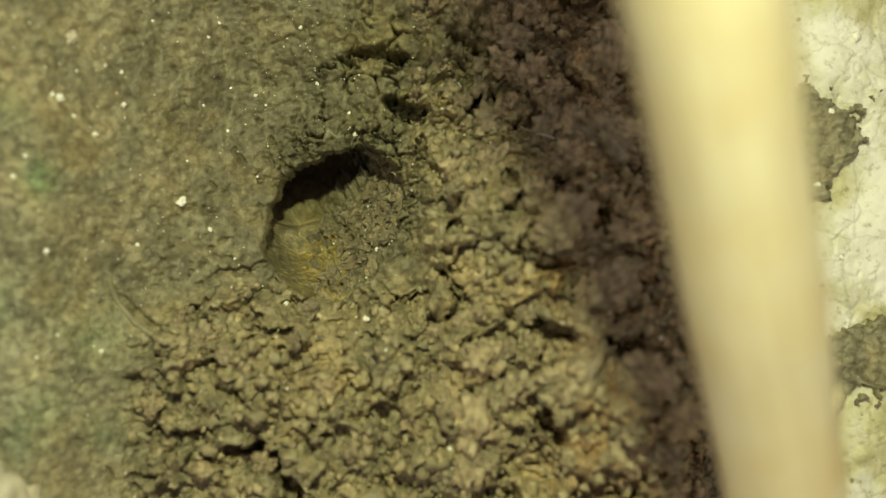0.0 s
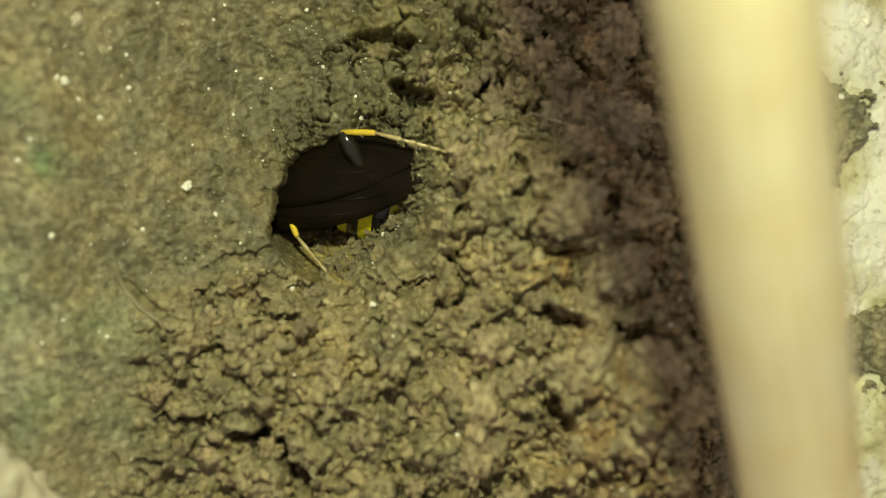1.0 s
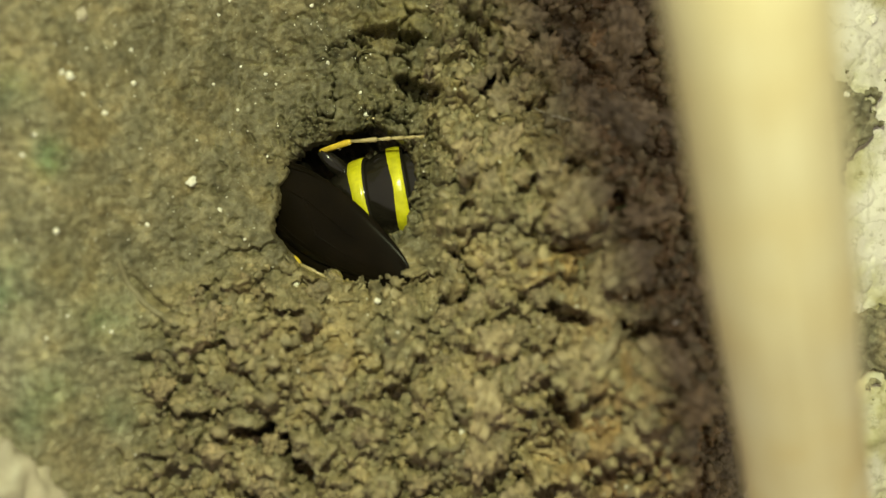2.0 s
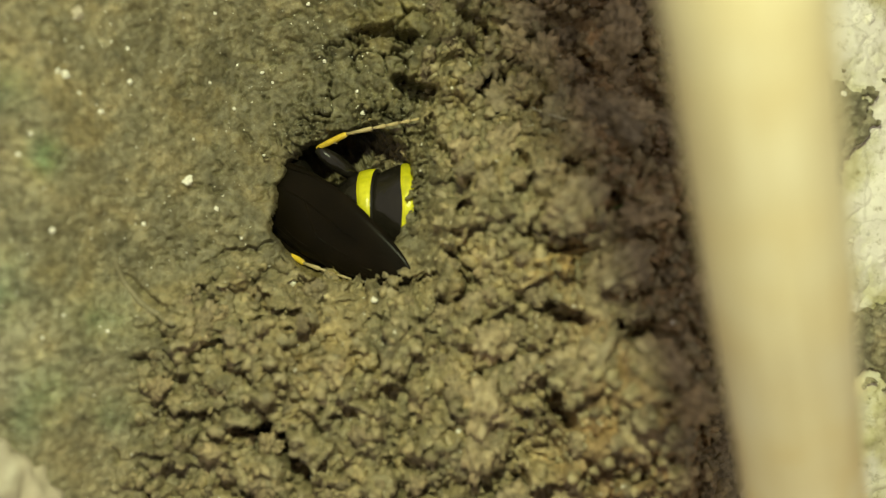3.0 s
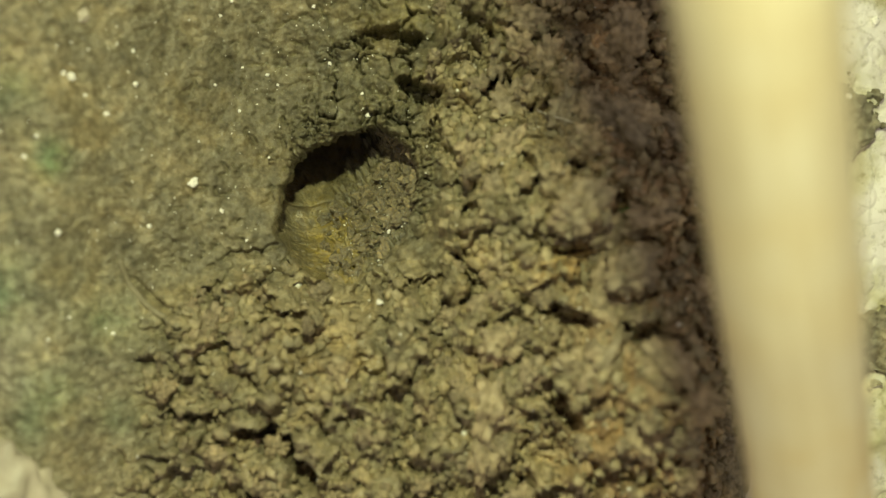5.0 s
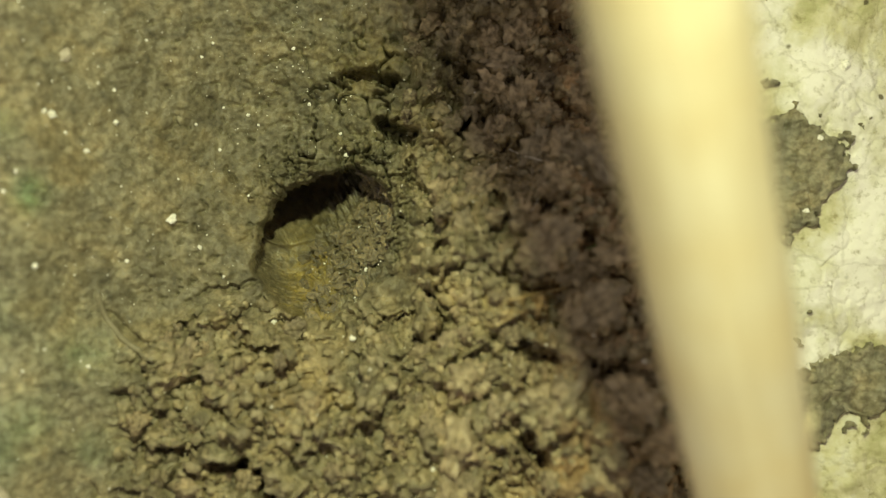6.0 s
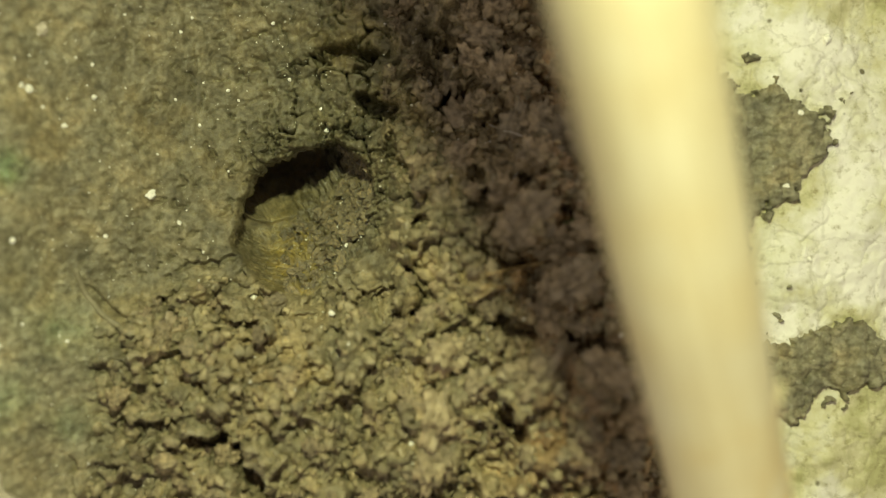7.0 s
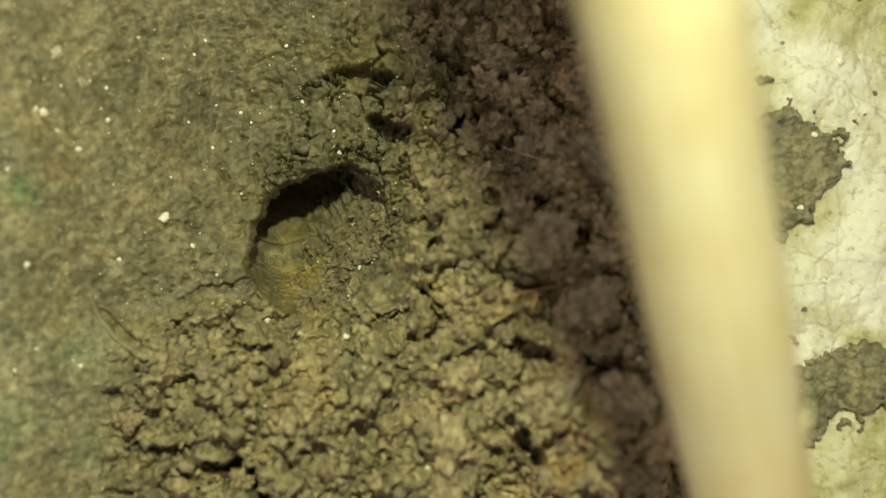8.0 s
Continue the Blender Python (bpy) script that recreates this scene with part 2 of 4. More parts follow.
def patches(x, y):
    """Soil left lying on the stone."""
    m = blob(x, y, 17.8, 5.1, 2.4, 2.9, 12) + blob(x, y, 20.4, -5.0, 3.9, 2.2, 4) + blob(x, y, 15.4, -1.5, 0.9, 5.5) + 0.9 * blob(x, y, 15.2, 4.5, 1.3, 4.5) + 0.9 * blob(x, y, 18.4, -7.2, 1.2, 1.3)
    m = m + blob(x, y, 17.0, -11.5, 1.0, 1.6) + 1.2 * blob(x, y, 13.5, -10.0, 1.3, 4.0)
    return m + 0.6 * fbm(x / 1.1, y / 1.1, 33, 5) + 0.22 * fbm(x / 0.3, y / 0.3, 34, 3)


def stone_height(x, y):
    h = -2.2 - 0.10 * (x - 15) * step(15, 30, x) + 0.75 * fbm(x / 4.0, y / 4.0, 41, 6)
    f1, f2, own = cells(x / 3.2 + 0.5 * fbm(x / 1.5, y / 1.5, 45, 3), y / 3.2 + 0.5 * fbm(x / 1.5, y / 1.5, 46, 3), 47)
    return h - 0.09 * np.exp(-((f2 - f1) / 0.035) ** 2) + 0.05 * own + 0.07 * fbm(x / 0.35, y / 0.35, 49, 4)


def soil_height(x, y):
    near = step(60, 22, np.hypot(x, y))
    wx, wy = x + 0.95 * fbm(x / 1.1, y / 1.1, 7, 4), y + 0.95 * fbm(x / 1.1, y / 1.1, 8, 4)
    heap = spoil(x, y)
    a1, a2, ao = cells(wx / 1.45, wy / 1.25, 11)
    b1, b2, bo = cells(wx / 0.62 + 3, wy / 0.58, 13)
    c1, c2, co = cells(wx / 0.27, wy / 0.25 + 7, 15)
    dome = lambda f: np.clip(1 - (f / 0.85) ** 2, 0, 1) ** 0.75
    lumps = 1.40 * dome(a1) * step(0.1, 0.9, ao) + 0.70 * dome(b1) * step(0.15, 0.9, bo) + 0.13 * dome(c1) * co + 0.20 * fbm(x / 0.45, y / 0.45, 17, 4)
    lumps = lumps - 0.4 - 0.7 * step(0.15, 0.45, fbm(wx / 1.1, wy / 0.9, 19, 3)) + 0.7 * fbm(x / 2.4, y / 2.4, 21, 3)
    vx, vy = x + 0.16 * fbm(x / 0.5, y / 0.5, 9, 3), y + 0.16 * fbm(x / 0.5, y / 0.5, 10, 3)
    b1, b2, bo = cells(vx / 0.55 + 3, vy / 0.50, 13)
    c1, c2, co = cells(vx / 0.26, vy / 0.24 + 7, 15)
    firm = 0.40 * fbm(x / 1.6, y / 1.6, 23, 4) + 0.15 * dome(b1) * step(0.2, 1, bo) + 0.10 * dome(c1) * co - 0.30 * step(0.30, 0.46, fbm(vx / 0.42, vy / 0.32, 24, 3)) * step(-17, -11, x)
    collar = step(-2.2, -0.6, pit_inside(x, y)) * step(-0.6, 0.8, y - PIT[1] + 0.4 * (x - PIT[0])) * step(0.05, 0.35, 0.3 + fbm(x / 0.9, y / 0.9, 25, 3))
    firm = firm + collar * (0.34 * dome(c1) * co + 0.2 * bo - 0.60 * np.exp(-((b2 - b1) / 0.09) ** 2) - 0.22 * np.exp(-((c2 - c1) / 0.12) ** 2))
    # drying cracks in the firm soil above the burrow
    cracked = np.clip(blob(x, y, -2.6, 8.2, 4.2, 4.4) + blob(x, y, -4.0, 5.4, 3.2, 1.6), 0, 1) * (1 - heap)
    k1, k2, ko = cells((vx + 0.7 * fbm(x / 0.9, y / 0.9, 26, 3)) / 1.1 + 9, (vy + 0.7 * fbm(x / 0.9, y / 0.9, 28, 3)) / 0.9, 27)
    firm = firm + cracked * (0.40 * ko - 1.05 * np.exp(-((k2 - k1) / 0.075) ** 2) * step(0.25, 0.6, cracked + 0.6 * fbm(x, y, 29, 3)) * step(-0.12, 0.12, fbm(x / 0.9, y / 0.9, 30, 2)))
    h = lie(x, y) + near * (heap * lumps + (1 - heap) * firm + 0.10 * fbm(x / 0.22, y / 0.22, 31, 3))
    # dark gaps among the clods and beside the burrow
    for cx, cy, rx, ry, turn, deep in ((-1.7, 6.6, 1.1, 0.42, -20, 2.4), (-3.2, 9.2, 1.4, 0.32, -8, 1.6), (-7.4, -10.2, 0.42, 1.7, 40, 2.6), (-9.4, -9.3, 1.1, 0.34, 8, 2.0),
                                       (4.5, -3.5, 1.4, 0.4, -18, 2.2), (8.3, -4.5, 1.4, 0.6, -22, 2.6), (4.4, -7.5, 0.45, 1.4, 40, 2.2), (2.9, 3.4, 0.7, 0.3, -30, 1.6), (0.6, 1.0, 0.6, 0.3, 10, 1.4), (-9.7, -1.0, 1.6, 0.16, 15, 0.5), (-1.0, 4.6, 0.25, 0.9, 10, 1.2), (-4.6, 8.9, 0.7, 0.2, -35, 0.9), (-5.6, 8.6, 0.5, 0.16, 30, 0.8), (1.9, 7.0, 0.9, 0.25, 20, 1.5), (1.2, 9.6, 1.0, 0.3, -30, 1.6)):
        near_gap = blob(x + 0.45 * fbm(x / 0.6, y / 0.6, 35, 4), y + 0.45 * fbm(x / 0.6, y / 0.6, 36, 4), cx, cy, rx * 1.15, ry * 1.15, turn)
        h = h - deep * step(0.30, 0.62, near_gap)
    # the bent groove of a rootlet beside the heap
    g = np.abs(np.hypot(x + 10.4, y - 1.2) - 5.5)
    h = h - 0.35 * np.exp(-(g / 0.14) ** 2) * step(-15.5, -14.3, x) * step(-11.4, -12.6, x) * step(-1.2, -2.2, y)
    # the edge of the burrow's mouth
    inside = pit_inside(x, y) + 0.16 * fbm(x / 0.35, y / 0.35, 37, 3)
    theta = np.arctan2(y - PIT[1], x - PIT[0])
    drop = 0.75 + 0.45 * np.cos(theta - math.atan2(LIP[1], LIP[0]))
    h = h - drop * step(-0.02, 0.16, inside)
    # soil thins out over the stone
    s = stone_height(x, y)
    lying = s - 0.45 + 0.75 * step(0.42, 0.60, patches(x, y)) + 0.22 * dome(b1) * bo + 0.12 * dome(c1) * co
    over = step(11.2, 13.6, x + 1.2 * fbm(x / 1.6, y / 1.6, 51, 4)) * step(45, 30, x)
    return h * (1 - over) + lying * over


def sight_shifted(x, y, z):
    """Soil lower round the burrow, higher towards the stick, moved along sight lines to fit the camera's first view."""
    d = -2.9 * blob(x, y, -7.0, 6.5, 6.0, 6.0) + 1.7 * blob(x, y, 9.0, -7.0, 3.2, 4.2) + 1.2 * blob(x, y, 4.0, 1.5, 2.5, 2.5)
    d = d - 0.9 * blob(x, y, 5.5, 7.0, 3.0, 2.5) + 0.9 * step(-15.5, -18.5, x) - 0.9 * blob(x, y, -14.0, -2.0, 2.5, 2.5)
    d = d * step(45, 30, np.hypot(x, y))
    f = 1 - d / np.maximum(53.4 - z, 20)
    return x * f, y * f, z + d


def sight_shifted_pose(x, y, z, *turn):
    x, y, z = (float(v) for v in sight_shifted(np.float64(x), np.float64(y), np.float64(z)))
    return mm_pose(x, y, z, *turn)


def tint_of(x, y, z):
    """The soil's colour patches as factors: green algae, ochre, greyer and redder earth, with some light and shade
    painted in.
    """
    wob = 1.0 + 0.8 * fbm(x / 0.8, y / 0.8, 61, 4)
    col = np.ones((x.size, 3))
    def add(weight, colour):
        w = np.clip(weight, 0, 1)[:, None]
        col[:] = col * (1 - w) + col * np.array(colour) * w
    # paler soil towards the left, with lens haze painted into its colour
    add(step(-9, -17, x) * 0.3, (1.08, 1.12, 1.22))
    add(step(-6, -17, x - y) * step(2, -9, y), (1.22, 1.31, 1.40))
    for cx, cy, r, w in ((-17.9, 3.2, 0.8, 0.9), (-20.4, -2.4, 1.5, 0.75), (-15.6, -3.9, 1.1, 0.4), (-18.0, -7.0, 1.2, 0.45), (-15.2, -8.3, 0.8, 0.45), (-18.6, -8.6, 0.8, 0.35), (-19.5, 6.0, 1.0, 0.5)):
        add(w * wob * blob(x, y, cx, cy, r, r), (0.52, 0.88, 0.76))
    add(0.8 * blob(x, y, -19.6, -5.8, 1.8, 1.5), (1.12, 1.10, 1.22))
    # darker olive soil above the burrow, with some of the stick's shadow painted in
    add(1.1 * blob(x, y, -2.5, 7.0, 5.5, 5.5) * (1 - 0.5 * spoil(x, y)), (0.74, 0.76, 0.68))
    # firm soil toned down in colour to offset the torch's brightness here
    add((1 - spoil(x, y)) * step(-17, -10, x) * step(13, 12, x), (0.86, 0.87, 0.86))
    add(step(12.5, 14.0, x), (0.84, 0.90, 0.98))
    # paler tan spoil, lightened further to offset the torch's fall-off
    add(spoil(x, y), (1.26, 1.24, 1.22))
    # redder lumps under the stick, its shadow's hue put into their colour
    add(0.8 * step(2, 7, x) * step(14, 11, x), (1.14, 0.92, 0.84))
    add(0.7 * wob * blob(x, y, -6.0, -5.2, 2.2, 1.5), (1.30, 1.20, 1.12))
    add(0.7 * wob * blob(x, y, 4.5, -1.5, 2.6, 0.8), (1.25, 1.08, 0.75))
    add(0.7 * wob * blob(x, y, 9.0, -9.5, 4.0, 1.6), (1.30, 1.26, 1.20))
    add(0.8 * wob * blob(x, y, -3.0, -4.9, 0.9, 0.7), (0.62, 0.68, 0.78))
    add(0.9 * wob * blob(x, y, -3.0, 10.0, 1.6, 1.2), (1.25, 1.15, 0.75))
    add(0.45 * step(0.0, 0.5, fbm(x / 1.3, y / 1.3, 65, 3)), (1.22, 1.10, 0.90))
    add(0.45 * step(0.0, 0.5, fbm(x / 1.7, y / 1.7, 67, 3)), (0.80, 0.84, 0.86))
    return col


def sheet(name, xs, ys, height, mat, cut=None, tint=None):
    """One mesh over a grid of places in mm."""
    gx, gy = np.meshgrid(xs, ys)
    x, y = gx.ravel(), gy.ravel()
    z = height(x, y)
    nx, ny = len(xs), len(ys)
    i = (np.arange(ny - 1)[:, None] * nx + np.arange(nx - 1)[None]).ravel()
    quads = np.stack([i, i + 1, i + nx + 1, i + nx], 1)
    if cut is not None:
        quads = quads[~cut(x[quads].mean(1), y[quads].mean(1))]
    colours = tint(x, y, z) if tint else None
    return surface(name, np.stack(sight_shifted(x, y, z), 1), quads, mat, colours)


def surface(name, points, quads, mat, colours=None):
    me = bpy.data.meshes.new(name)
    me.vertices.add(len(points))
    me.vertices.foreach_set("co", (points * MM).astype(np.float32).ravel())
    me.loops.add(quads.size)
    me.loops.foreach_set("vertex_index", quads.astype(np.int32).ravel())
    me.polygons.add(len(quads))
    me.polygons.foreach_set("loop_start", np.arange(0, quads.size, 4, dtype=np.int32))
    me.update(calc_edges=True)
    me.polygons.foreach_set("use_smooth", np.ones(len(quads), bool))
    if colours is not None:
        attr = me.attributes.new("tint", "FLOAT_COLOR", "POINT")
        attr.data.foreach_set("color", np.c_[colours, np.ones(len(colours))].astype(np.float32).ravel())
    me.materials.append(mat)
    me.validate()
    return new(name, me)


def spread(lo, hi, fine, far):
    """Fine steps from lo to hi, then ever wider ones out to far on both sides."""
    mid = np.arange(lo, hi + fine / 2, fine)
    out, s = [0.0], fine
    while out[-1] < far:
        s *= 1.4
        out.append(out[-1] + s)
    out = np.array(out[1:])
    return np.r_[lo - out[::-1], mid, mid[-1] + out]


ground = sheet("ground", spread(-22.5, 23.0, 0.06, 9000), spread(-13.6, 13.6, 0.06, 9000), soil_height, SOIL,
               cut=lambda x, y: pit_inside(x, y) + 0.16 * fbm(x / 0.35, y / 0.35, 37, 3) > 0.12, tint=tint_of)
tagged(ground, "damp brown sandy soil, firm and cracked, with loose crumbly spoil", "ground", kind="structure")

stone = sheet("stone", np.arange(10.5, 34, 0.075), np.arange(-22, 22, 0.075), stone_height, STONE)
tagged(stone, "whitish lime-crusted stone with yellow bloom and hair cracks", "stone", kind="structure")


def burrow():
    """The slanting mouth of the burrow and the tunnel that runs under the lip."""
    n, rows = 360, 170
    theta = np.arange(n) / n * 2 * math.pi
    phi = theta - math.atan2(LIP[1], LIP[0])
    r = rim_radius(theta) + 0.05 + 0.35 * (0.5 + 0.5 * np.cos(phi))
    rx, ry = PIT[0] + r * np.cos(theta), PIT[1] + r * np.sin(theta)
    rim = np.stack([rx, ry, lie(rx, ry) - 0.55 - 0.25 * (0.5 + 0.5 * np.cos(phi))], 1)
    bore, dip = 2.35, radians(33)
    ahead = np.array((LIP[0] * math.cos(dip), LIP[1] * math.cos(dip), -math.sin(dip)))
    up = np.array((LIP[0] * math.sin(dip), LIP[1] * math.sin(dip), math.cos(dip)))
    side = np.array((LIP[1], -LIP[0], 0.0))
    lip = np.array((PIT[0] + 3.0 * LIP[0], PIT[1] + 3.0 * LIP[1], -3.0))
    mouth = lip - bore * up + 0.3 * ahead
    ring = mouth + bore * (np.cos(phi)[:, None] * up - 1.25 * np.sin(phi)[:, None] * side)
    pts = []
    for k in range(rows):
        v = k / (rows - 1)
        if v < 0.6:
            s = v / 0.6
            p = rim * (1 - s) + ring * s
            p[:, 2] -= 1.9 * math.sin(math.pi * s) ** 0.6 * (0.75 + 0.25 * np.abs(np.sin(phi)))
        else:
            s = (v - 0.6) / 0.4
            w = math.sqrt(max(0.0, 1 - max(0.0, (s - 0.75) / 0.25) ** 2))
            c = mouth + ahead * 17 * s
            p = c + (ring - mouth) * max(w, 0.01)
        pts.append(p)
    p = np.array(pts).reshape(-1, 3)
    out = np.repeat(np.array([[LIP[0] * 0.5, LIP[1] * 0.5, 0.85]]), len(p), 0)
    q1, q2 = p[:, 0] + 0.45 * p[:, 2], p[:, 1] - 0.5 * p[:, 2]
    b1, b2, bo = cells(q1 / 0.7, q2 / 0.7, 71)
    c1, c2, co = cells(q1 / 0.3 + 4, q2 / 0.3, 73)
    crumb = step(-1.1, 0.2, (p[:, 0] - PIT[0]) + 2.2 * fbm(q1 / 0.9, q2 / 0.9, 75, 4))
    e1, e2, eo = cells(q1 / 0.42 + 0.5 * fbm(q1 / 0.5, q2 / 0.5, 76, 3), q2 / 0.36 + 0.5 * fbm(q1 / 0.5, q2 / 0.5, 78, 3), 74)
    bump = (0.15 + 0.85 * crumb) * (0.55 * eo - 0.60 * np.exp(-((e2 - e1) / 0.10) ** 2)) + (0.12 + 0.30 * crumb) * np.sqrt(np.clip(1 - (b1 / 0.8) ** 2, 0, 1)) * bo + (0.12 + 0.22 * crumb) * np.sqrt(np.clip(1 - (c1 / 0.8) ** 2, 0, 1)) * co
    bump = bump + (0.18 + 0.12 * crumb) * fbm(q1 / 1.2, q2 / 1.2, 77, 4) + 0.16 * fbm(q1 / 0.3, q2 / 0.3, 81, 3)
    fade = np.repeat(np.minimum(1, np.arange(rows) / 12.0), n)
    p = p + out * (bump * fade)[:, None]
    i = np.arange(rows - 1)[:, None] * n + np.arange(n)[None]
    j = np.arange(rows - 1)[:, None] * n + (np.arange(n)[None] + 1) % n
    quads = np.stack([i, i + n, j + n, j], -1).reshape(-1, 4)
    col = np.ones((len(p), 3))
    ochre = np.clip(1.2 * blob(p[:, 0], p[:, 1], -6.0, -0.6, 1.4, 2.4, 8) * (1.0 + 1.3 * fbm(q1 / 0.5, q2 / 0.35, 79, 4)), 0, 1)[:, None]
    col = col * (1 - ochre) + np.array((1.34, 1.22, 0.60)) * ochre
    grey = (crumb * 0.6)[:, None]
    col = col * (1 - grey * (1 - ochre)) + np.array((0.66, 0.71, 0.70)) * grey * (1 - ochre)
    ob = surface("burrow", np.stack(sight_shifted(p[:, 0], p[:, 1], p[:, 2]), 1), quads, DEEP, col)
    tagged(ob, "slanting burrow mouth and tunnel in damp ochre soil", "burrow", kind="structure")
    return ob, p.reshape(rows, n, 3)


burrow_wall, BURROW_GRID = burrow()


# ---- mesh helpers ----
def part(name, bm, mat, parent=None, label=""):
    me = bpy.data.meshes.new(name)
    bmesh.ops.recalc_face_normals(bm, faces=bm.faces)
    bm.to_mesh(me)
    bm.free()
    for p in me.polygons:
        p.use_smooth = True
    me.materials.append(mat)
    ob = new(name, me)
    ob.parent = parent
    if label:
        tagged(ob, label)
    return ob


def lathe(profile, wide=1.0, tall=1.0, seg=28, arc=(0.0, 360.0), bend=0.0, sag=0.0):
    """A body of revolution along x, from rows of (x, radius) in mm; arc leaves part of the round open."""
    bm = bmesh.new()
    full = arc[1] - arc[0] >= 359.9
    rings = []
    for x, r in profile:
        ring = []
        for k in range(seg if full else seg + 1):
            a = radians(arc[0] + (arc[1] - arc[0]) * k / seg)
            ring.append(bm.verts.new((x * MM, r * wide * math.sin(a) * MM, (r * tall * math.cos(a) + bend * x * x + sag) * MM)))
        rings.append(ring)
    for a, b in zip(rings, rings[1:]):
        for k in range(seg):
            j = (k + 1) % len(a)
            bm.faces.new((a[k], a[j], b[j], b[k]))
    if full:
        for ring, flip in ((rings[0], True), (rings[-1], False)):
            bm.faces.new(ring if not flip else ring[::-1])
    return bm


def tube(points, radii, seg=8):
    """A round rod through points in mm."""
    bm = bmesh.new()
    pts = [Vector(p) for p in points]
    rings = []
    for k, p in enumerate(pts):
        d = (pts[min(k + 1, len(pts) - 1)] - pts[max(k - 1, 0)]).normalized()
        q = d.to_track_quat("Z", "Y").to_matrix()
        rings.append([bm.verts.new((p + q @ Vector((math.cos(a) * radii[k], math.sin(a) * radii[k], 0))) * MM)
                      for a in (2 * math.pi * s / seg for s in range(seg))])
    for a, b in zip(rings, rings[1:]):
        for k in range(seg):
            bm.faces.new((a[k], a[(k + 1) % seg], b[(k + 1) % seg], b[k]))
    bm.faces.new(rings[0][::-1])
    bm.faces.new(rings[-1])
    return bm


def ball(radius, at=(0, 0, 0), scale=(1, 1, 1), sub=3):
    bm = bmesh.new()
    bmesh.ops.create_icosphere(bm, subdivisions=sub, radius=radius * MM)
    for v in bm.verts:
        v.co = Vector((v.co.x * scale[0] + at[0] * MM, v.co.y * scale[1] + at[1] * MM, v.co.z * scale[2] + at[2] * MM))
    return bm


# ---- the bamboo skewer that leans out of the soil ----
def skewer():
    foot, lean = Vector((18.9, -28.6, -1.2)), Vector((-0.37, 1.0, 0.803)).normalized()
    length, radius = 84.0, 1.98
    bm = bmesh.new()
    rng = random.Random(4)
    rings, seg = [], 40
    count = 150
    for k in range(count + 1):
        s = length * k / count
        r = radius * (1 + 0.004 * math.sin(s * 0.55) + 0.0015 * rng.uniform(-1, 1))
        # a node of the cane and a chipped edge
        r += 0.03 * math.exp(-((s - 36.5) / 2.2) ** 2) - 0.03 * math.exp(-((s - 29.0) / 1.6) ** 2)
        if k < 4:
            r *= (0.35, 0.6, 0.82, 0.95)[k]
        if k > count - 2:
            r *= 0.96
        ring = []
        for j in range(seg):
            a = 2 * math.pi * j / seg
            f = 1 + 0.012 * math.sin(5 * a + 0.05 * s) + 0.008 * math.sin(11 * a)
            ring.append(bm.verts.new((r * f * math.cos(a) * MM, r * f * math.sin(a) * MM, s * MM)))
        rings.append(ring)
    for a, b in zip(rings, rings[1:]):
        for j in range(seg):
            bm.faces.new((a[j], a[(j + 1) % seg], b[(j + 1) % seg], b[j]))
    bm.faces.new(rings[0][::-1])
    bm.faces.new(rings[-1])
    stick = tagged(new("bamboo_skewer"), "pale bamboo skewer leaning out of the soil", "stick")
    part("shaft", bm, BAMBOO, stick)
    cone = bmesh.new()
    ends = [(1.9, 0.6), (1.35, -1.6), (0.75, -3.6), (0.2, -5.4), (0.05, -5.8)]
    loops = [[cone.verts.new((r * math.cos(a) * MM, r * math.sin(a) * MM, z * MM)) for a in (2 * math.pi * k / 24 for k in range(24))] for r, z in ends]
    for a, c in zip(loops, loops[1:]):
        for k in range(24):
            cone.faces.new((a[k], c[k], c[(k + 1) % 24], a[(k + 1) % 24]))
    cone.faces.new(loops[-1])
    part("point", cone, BAMBOO, stick, "sharpened point sunk in the soil")
    for at, turn, length_f in ((33.5, 200, 2.6), (30.0, 172, 1.8), (25.5, 186, 1.4)):
        a = radians(turn)
        out = (math.cos(a), math.sin(a))
        part("loose_fibre", tube([(1.95 * out[0], 1.95 * out[1], at), (2.02 * out[0], 2.02 * out[1], at + 0.5 * length_f), (2.22 * out[0], 2.22 * out[1], at + length_f)], [0.10, 0.08, 0.03], 6), BAMBOO, stick, "loose pale fibre")
    stick.matrix_world = Matrix.Translation(foot * MM) @ lean.to_track_quat("Z", "Y").to_matrix().to_4x4()
    return stick


skewer()

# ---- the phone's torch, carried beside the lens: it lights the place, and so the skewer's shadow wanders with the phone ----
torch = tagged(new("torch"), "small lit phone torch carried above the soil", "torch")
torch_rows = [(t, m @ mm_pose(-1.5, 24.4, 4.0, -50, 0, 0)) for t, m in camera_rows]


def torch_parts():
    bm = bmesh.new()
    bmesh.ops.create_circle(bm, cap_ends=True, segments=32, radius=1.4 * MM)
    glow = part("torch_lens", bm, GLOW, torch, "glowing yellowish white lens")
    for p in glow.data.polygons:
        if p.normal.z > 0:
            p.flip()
    bm = bmesh.new()
    top = []
    for r, z in ((1.55, -0.05), (1.9, -0.05), (2.0, 0.1), (2.0, 1.8), (0.2, 1.8)):
        top.append([bm.verts.new((r * math.cos(a) * MM, r * math.sin(a) * MM, z * MM)) for a in (2 * math.pi * k / 32 for k in range(32))])
    for a, b in zip(top, top[1:]):
        for k in range(32):
            bm.faces.new((a[k], a[(k + 1) % 32], b[(k + 1) % 32], b[k]))
    part("torch_case", bm, CASE, torch, "black case")


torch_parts()

